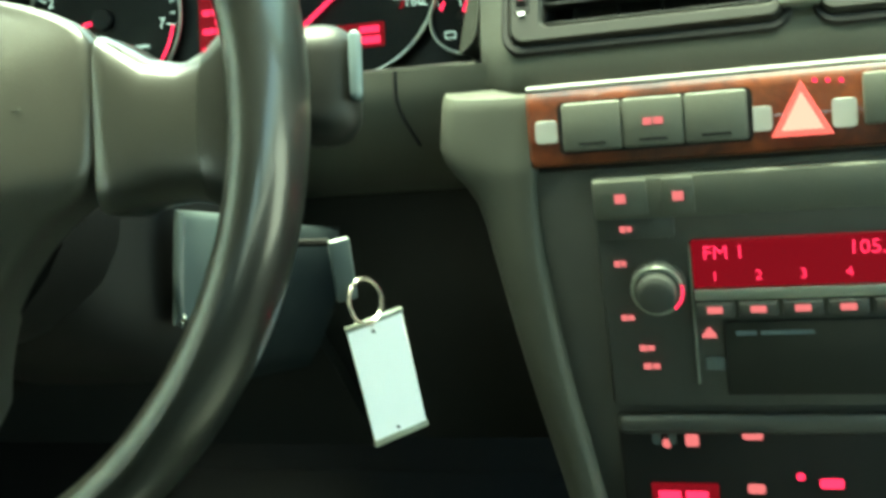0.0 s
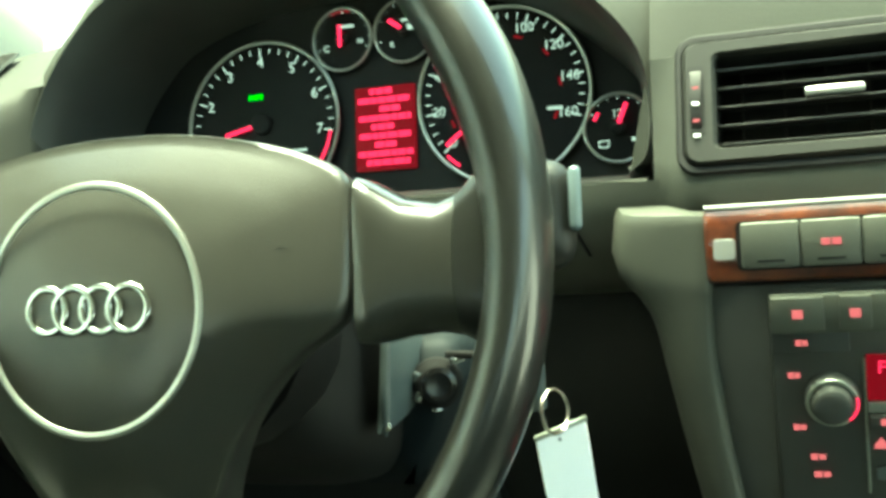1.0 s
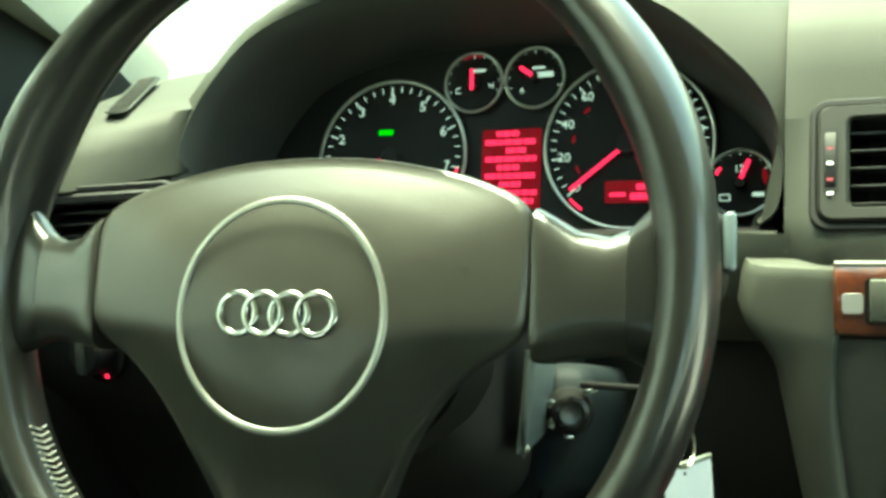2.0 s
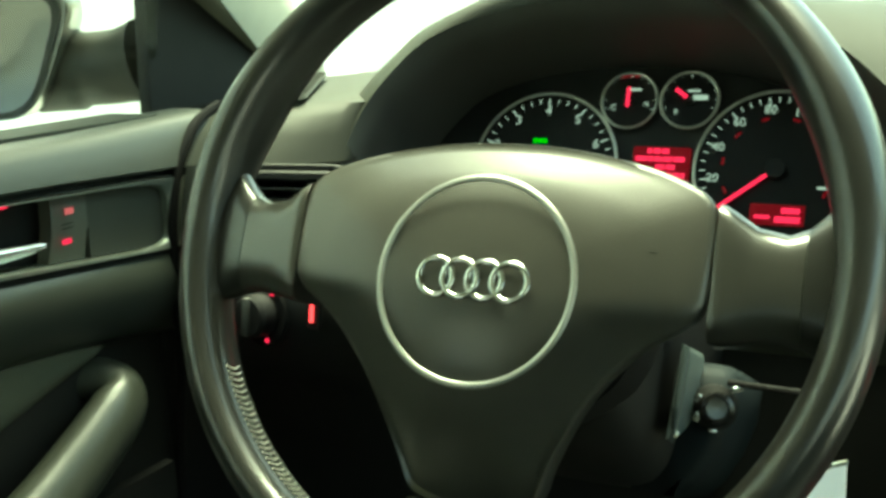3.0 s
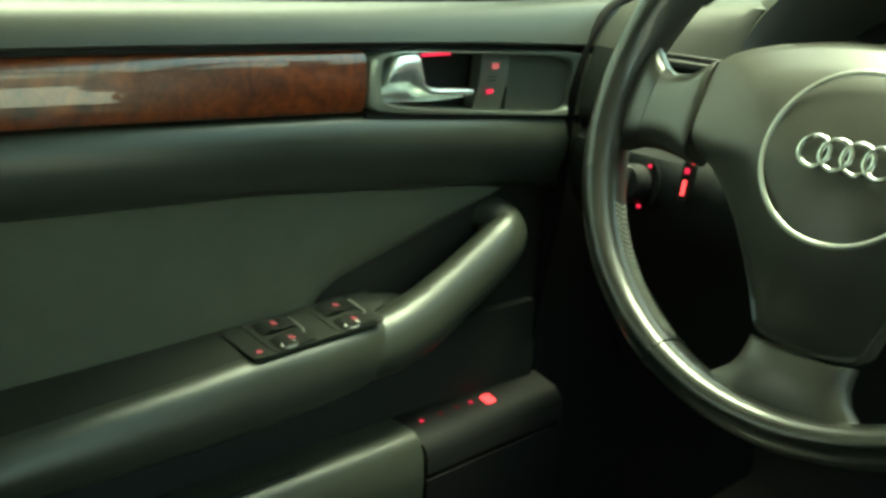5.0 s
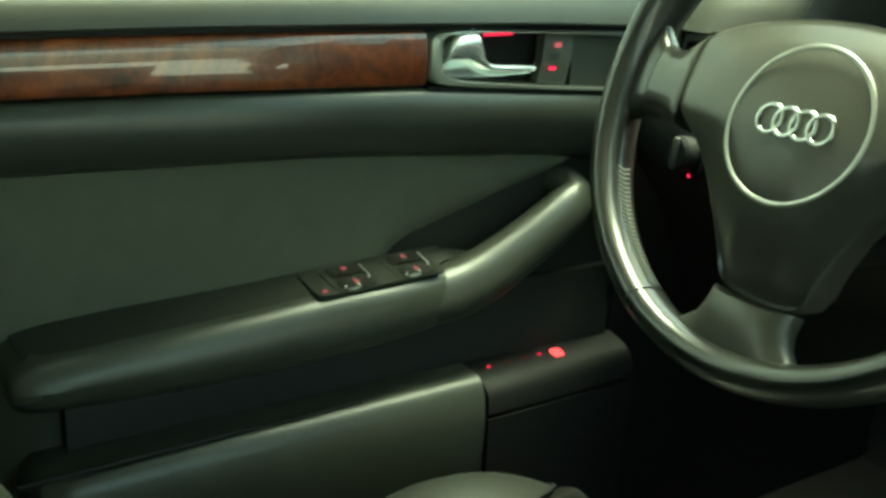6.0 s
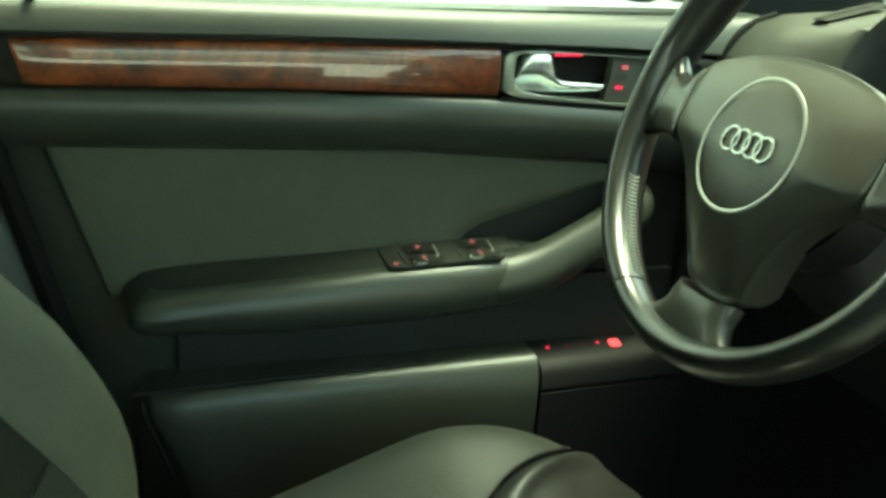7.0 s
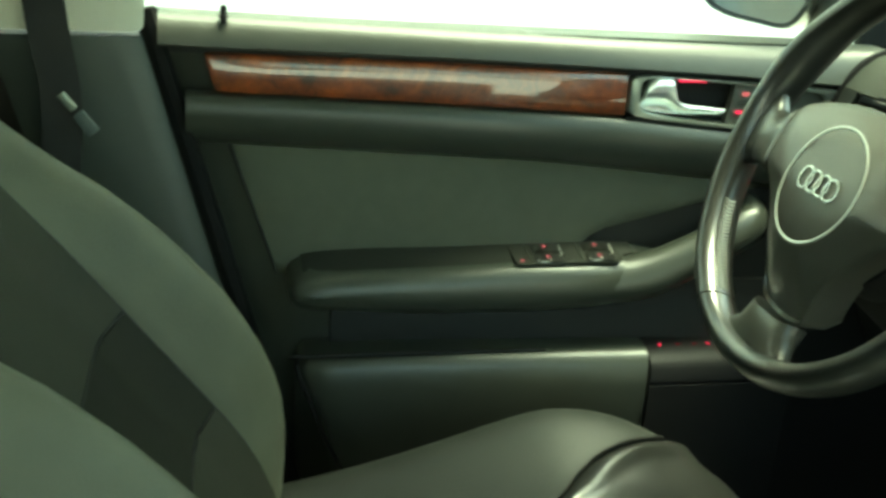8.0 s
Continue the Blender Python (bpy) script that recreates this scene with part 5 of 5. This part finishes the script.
        secs.append([(xa - 0.01, ya, za), (xa + 0.0015, ya, za), (xa + 0.0042, ya + 0.15 * (yb - ya), za + 0.15 * (zb - za)), (xb + 0.0042, yb + 0.12 * (ya - yb), zb + 0.12 * (za - zb)), (xb + 0.002, yb, zb), (xb - 0.02, yb, zb)])
    part("handle_bezel", loft(secs, loop=True), BEZEL, d, "satin grey handle surround", sharp=50)
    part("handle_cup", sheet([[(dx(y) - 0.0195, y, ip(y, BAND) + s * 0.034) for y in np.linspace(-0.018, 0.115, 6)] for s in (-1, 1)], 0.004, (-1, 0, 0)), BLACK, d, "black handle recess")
    part("blank_panel", sheet([[(dx(y) - 0.0035, y, ip(y, [(-0.01, -0.0115), (0.21, -0.0295)]) + s * 0.0262) for y in np.linspace(0.136, 0.217, 6)] for s in (-1, 1)], 0.01, (-1, 0, 0)), DASHFACE, d, "flat dark grey panel")
    lk = part("lock_switch", sheet([[(dx(y) - 0.0008 - 0.003 * abs(s), y + s * 0.004, ip(y, [(-0.01, -0.0115), (0.21, -0.0295)]) + s * 0.025) for y in np.linspace(0.0995, 0.1335, 5)] for s in (-1, -0.5, 0, 0.5, 1)], 0.012, (-1, 0, 0)), PLASTIC, d, "grey door lock rocker")
    part("lock_symbol", bars([(0, 0, 0.0085, 0.0048)]), PINK, lk, "pale red lit lock symbol", Matrix.Translation((-0.3785, 0.1145, -0.0085)) @ pose(0, 0, 0, 90, 0, 90))
    part("lock_symbol", bars([(0, 0, 0.0085, 0.0036)]), RED, lk, "red lit lock symbol", Matrix.Translation((-0.3788, 0.1095, -0.0305)) @ pose(0, 0, 0, 90, 0, 90))
    part("lock_ridge", bars([(0, 0.0016, 0.011, 0.0009), (0, -0.0016, 0.011, 0.0009)]), BLACK, lk, "", Matrix.Translation((-0.3797, 0.1125, -0.0195)) @ pose(0, 0, 0, 90, 0, 90))
    # chrome paddle: broad rounded plate that narrows into a bar
    up = smooth([(-0.007, -0.012, 0), (-0.003, 0.0, 0), (0.004, 0.0075, 0), (0.014, 0.0098, 0), (0.0255, 0.0092, 0), (0.0295, -0.003, 0), (0.033, -0.014, 0), (0.04, -0.0215, 0), (0.052, -0.0245, 0), (0.07, -0.026, 0), (0.093, -0.028, 0)], 4)
    lo = smooth([(-0.0105, -0.024, 0), (-0.010, -0.031, 0), (-0.004, -0.0345, 0), (0.006, -0.035, 0), (0.017, -0.0355, 0), (0.026, -0.036, 0), (0.034, -0.0363, 0), (0.044, -0.0365, 0), (0.055, -0.0365, 0), (0.072, -0.036, 0), (0.093, -0.0355, 0)], 4)
    secs = []
    for a, b in zip(up, lo):
        bulge = 0.008 * min(1.0, (a.y - b.y) / 0.03)
        sec = []
        for t in np.linspace(0, 1, 9):
            y, z = a.x + (b.x - a.x) * t, a.y + (b.y - a.y) * t
            sec.append((dx(y) - 0.003 + bulge * math.sin(math.pi * min(1, t * 1.35 + 0.05)) ** 0.6 if 0 < t < 0.72 else dx(y) - 0.004 - 0.004 * t, y, z))
        secs.append(sec)
    part("release_handle", sheet(secs, 0.004, (-1, 0, 0)), SATIN, d, "satin chrome release handle", sharp=60)
    part("handle_light", bars([(0, 0, 0.034, 0.0026)]), RED, d, "thin red lamp strip", Matrix.Translation((-0.3885, 0.050, 0.0035)) @ pose(0, 0, 0, 90, 0, 90))
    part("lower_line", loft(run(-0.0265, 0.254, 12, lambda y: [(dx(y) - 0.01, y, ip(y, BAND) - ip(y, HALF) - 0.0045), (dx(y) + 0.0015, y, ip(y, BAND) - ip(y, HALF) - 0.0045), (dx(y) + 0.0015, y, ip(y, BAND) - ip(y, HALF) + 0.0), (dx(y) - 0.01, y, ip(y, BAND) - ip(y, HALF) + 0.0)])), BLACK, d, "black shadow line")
    # lock pin
    part("lock_pin", tube([(-0.428, -0.486, 0.047), (-0.428, -0.486, 0.064), (-0.428, -0.486, 0.0665)], [0.0034, 0.0038, 0.0022], 10), BLACK, d, "black lock pin")
    part("pin_collar", torus(0.005, 0.0014, 20, 6), BLACK, d, "", pose(-0.428, -0.486, 0.0545))
    # black sail panel by the mirror and front edge seal
    tri = [(0.286, 0.03), (0.292, 0.15), (0.296, 0.27), (0.54, 0.03)]
    part("sail_panel", plate([(a, b) for a, b in tri], 0.012, 0.003), BLACK, d, "matt black corner panel", Matrix(((0, 0, 1, -0.452), (1, 0, 0, 0), (0, 1, 0, 0), (0, 0, 0, 1))))
    part("edge_seal", tube(smooth([(-0.376, 0.30, 0.05), (-0.374, 0.268, 0.04), (-0.371, 0.248, 0.026), (-0.3705, 0.23, 0.0), (-0.3705, 0.219, -0.04), (-0.372, 0.217, -0.10), (-0.378, 0.222, -0.16), (-0.39, 0.222, -0.28), (-0.40, 0.23, -0.45)], 5), 0.0042, 8), RUBBER, d, "black rubber door seal")
    part("rear_seal", tube([(dx(rear(z)) - 0.012, rear(z) - 0.009, z) for z in (-0.6, -0.42, -0.25, -0.084, 0.046, 0.058)], 0.0125, 8), RUBBER, d, "black rubber door seal")
    return d


driver_door()
glass = part("window_1", sheet([[(-0.447 + 0.32 * max(0, z - 0.05) ** 1.15 * 0.8, y, z) for y in np.linspace(-0.58, 0.3, 6)] for z in np.linspace(0.04, 0.37, 6)], 0.004, (-1, 0, 0)), GLASS)
tagged(glass, "clear driver's side window glass", "window", kind="structure")
glass.visible_shadow = False


def door_mirror():
    m = thing("door_mirror", Matrix.Translation((-0.617, 0.236, 0.097)) @ pose(0, 0, 0, 0, 0, 27), "grey door mirror outside the driver's window", "door mirror")
    def ring(k, y, n=36):
        pts = []
        for a in (2 * math.pi * (i + 0.5) / n for i in range(n)):
            x, z = 0.098 * k * math.copysign(abs(math.cos(a)) ** 0.5, math.cos(a)), (0.058 + 0.010 * math.cos(a)) * k * math.copysign(abs(math.sin(a)) ** 0.5, math.sin(a))
            pts.append((x + 0.42 * z * max(0.0, x / 0.098), y, z))
        return pts
    part("housing", loft([ring(0.93, -0.012), ring(0.985, -0.014), ring(1.0, -0.006), ring(1.0, 0.03), ring(0.9, 0.075), ring(0.6, 0.1)]), GREYPAINT, m, "grey painted housing")
    part("surround", loft([ring(0.945, -0.0145), ring(0.87, -0.0118), ring(0.815, -0.004), ring(0.8, 0.004)], cap=False), BLACK, m, "black inner surround")
    part("mirror_glass", loft([ring(0.84, -0.002), ring(0.84, 0.002)]), MIRROR, m, "pale mirror glass", pose(0, 0.003, 0, -3, 0, -8))
    part("foot", tube(smooth([(0.06, 0.034, -0.02), (0.105, 0.026, -0.018), (0.14, 0.014, -0.016), (0.172, 0.002, -0.010)], 5), [0.03] * 6 + [0.027] * 5 + [0.027, 0.028, 0.029, 0.03, 0.031], 16, flat=1.25), MIRRORFOOT, m, "black mirror foot")
    return m


door_mirror()


# ---- door pillar and belt ----
def b_pillar():
    p = thing("b_pillar", pose(0, 0, 0), "door pillar with dark lower and pale upper trim", "pillar trim", kind="structure")
    def sec(y_front, z, x):
        return [(x - 0.03, y_front - 0.02, z), (x - 0.004, y_front - 0.018, z), (x + 0.004, y_front - 0.026, z), (x + 0.008, y_front - 0.05, z), (x + 0.008, y_front - 0.16, z), (x - 0.002, y_front - 0.18, z), (x - 0.03, y_front - 0.18, z)]
    part("lower_trim", loft([sec(rear(z), z, -0.428 + 0.0 * z) for z in (-0.6, -0.42, -0.25, -0.084, 0.03)]), PILLARLOW, p, "dark grey lower pillar trim")
    part("upper_trim", loft([sec(-0.556 + a, z, -0.422 + b) for z, a, b in ((0.036, 0.0, 0.0), (0.042, 0.004, 0.003), (0.15, 0.01, 0.018), (0.3, 0.02, 0.05), (0.39, 0.03, 0.075))]), CREAM, p, "pale cream upper pillar trim")
    return p


b_pillar()


def seat_belt():
    b = thing("seat_belt", pose(0, 0, 0), "black seat belt hanging at the door pillar with its metal tongue", "seat belt")
    line = smooth([(-0.375, -0.69, 0.34), (-0.39, -0.675, 0.16), (-0.395, -0.664, 0.04), (-0.396, -0.655, -0.03), (-0.394, -0.66, -0.12), (-0.39, -0.68, -0.35)], 6)
    part("webbing", loft([[(p.x - 0.0008, p.y - 0.021, p.z), (p.x - 0.0008, p.y + 0.021, p.z), (p.x + 0.0008, p.y + 0.021, p.z), (p.x + 0.0008, p.y - 0.021, p.z)] for p in line]), WEB, b, "black webbing")
    part("tongue_plate", box(0.003, 0.021, 0.009, 0.0012, 2), BEZEL, b, "bare metal slot plate", Matrix.Translation((-0.389, -0.648, -0.034)) @ pose(0, 0, 0, -52))
    part("tongue", box(0.0032, 0.014, 0.027, 0.0014, 2), BLUEGREY, b, "grey metal belt tongue", Matrix.Translation((-0.386, -0.630, -0.056)) @ pose(0, 0, 0, 38))
    return b


seat_belt()


# ---- driver's seat ----
def driver_seat():
    s = thing("front_seat", pose(0, 0, 0), "grey leather driver's seat with raised side bolsters", "car seat")
    LEAN = radians(34)
    up, fw = Vector((0, -math.sin(LEAN), math.cos(LEAN))), Vector((0, math.cos(LEAN), math.sin(LEAN)))
    O = Vector((0, -0.50, -0.37))

    def back(u, v):
        """Front surface of the backrest: u across, v up along it."""
        a = abs(u)
        bol = math.exp(-((a - 0.195) / 0.05) ** 2) * ip(v, [(-0.06, 0.005), (-0.022, 0.03), (0.023, 0.058), (0.067, 0.078), (0.108, 0.09), (0.158, 0.097), (0.232, 0.09), (0.297, 0.073), (0.348, 0.051), (0.4, 0.033), (0.5, 0.012), (0.62, 0.0)])
        edge = -0.09 * max(0, (a - 0.215) / 0.05) ** 2
        low = 0.022 * math.exp(-((v + 0.0) / 0.12) ** 2)
        return O + up * v + Vector((u, 0, 0)) + fw * (0.02 + bol + edge + low - 0.05 * max(0, (v - 0.5) / 0.15) ** 2)

    us = lambda a, b, n: np.linspace(a, b, n)
    def skin(u0, u1, v0, v1, lift, nu=10, nv=24):
        return sheet([[back(u, v) + fw * lift for u in us(u0, u1, nu)] for v in us(v0, v1, nv)], 0.05, (0, -1, -0.6))
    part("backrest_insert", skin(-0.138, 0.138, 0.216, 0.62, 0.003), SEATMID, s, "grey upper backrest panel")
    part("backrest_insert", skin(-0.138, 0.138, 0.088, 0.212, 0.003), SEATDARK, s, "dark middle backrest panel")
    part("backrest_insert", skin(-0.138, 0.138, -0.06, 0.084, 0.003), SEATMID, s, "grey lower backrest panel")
    for u0, u1 in ((-0.27, -0.141), (0.141, 0.27)):
        part("backrest_bolster", skin(u0, u1, -0.06, 0.64, 0.0, 16), SEATCLOTH, s, "grey leather side bolster")
    for u in (-0.1395, 0.1395):
        part("seam", tube([back(u, v) + fw * 0.001 for v in us(-0.05, 0.62, 24)], 0.0016, 6), BLACK, s)
    for v in (0.086, 0.214):
        part("seam", tube([back(u, v) + fw * 0.002 for u in us(-0.138, 0.138, 14)], 0.0018, 6), BLACK, s)
    part("backrest_shell", loft([[O + up * v + fw * d + Vector((x, 0, 0)) for x, d in ((-0.255, -0.03), (-0.24, -0.1), (0.24, -0.1), (0.255, -0.03))] for v in (-0.05, 0.3, 0.62)]), DARK, s)
    # cushion: cloth field and a glossier leather nose that meet at a curved seam
    def cush(x, y):
        a = abs(x)
        z = -0.351 + 0.026 * math.exp(-((a - 0.165) / 0.06) ** 2) - 0.10 * max(0, (a - 0.19) / 0.07) ** 2
        z += 0.018 * math.exp(-((y + 0.15) / 0.13) ** 2) - 0.055 * max(0, (-0.16 - y) / 0.25)
        z -= 0.11 * max(0, (y + 0.13) / 0.22) ** 2
        return Vector((x, y, z))

    def line(x):
        """Where the seam crosses the cushion."""
        return ip(x, [(-0.27, 0.02), (-0.18, -0.02), (-0.155, -0.048), (-0.132, -0.088), (-0.112, -0.122), (-0.09, -0.148), (-0.068, -0.168), (-0.03, -0.22), (0.0, -0.29), (0.04, -0.38), (0.27, -0.44)])
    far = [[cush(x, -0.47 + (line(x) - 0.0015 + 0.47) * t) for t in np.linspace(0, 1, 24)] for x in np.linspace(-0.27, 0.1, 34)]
    part("cushion_field", sheet(far, 0.06, (0, 0, -1)), SEATFIELD, s, "grey leather seat cushion, shade put into its colour", sharp=60)
    near = [[cush(x, line(x) + 0.0015 + (0.10 - line(x)) * t) + Vector((0, 0, 0.003 * noise.noise((x * 30, line(x) * 9 + t * 5, 0)) * math.sin(math.pi * t) + 0.007 * math.exp(-((t * (0.10 - line(x)) - 0.026) / 0.014) ** 2) - 0.004 * math.exp(-(t * (0.10 - line(x)) / 0.006) ** 2))) for t in np.linspace(0, 1, 56)] for x in np.linspace(-0.27, 0.27, 44)]
    part("cushion_nose", sheet(near, 0.06, (0, 0, -1)), NOSE, s, "creased glossy dark leather cushion front", sharp=60)
    part("seam", tube([cush(x, line(x)) + Vector((0, 0, 0.0006)) for x in np.linspace(-0.26, 0.11, 40)], 0.0017, 6), BLACK, s)
    part("base", box(0.46, 0.44, 0.22, 0.03, 3, at=(0, -0.26, -0.51)), DARK, s)
    return s


driver_seat()
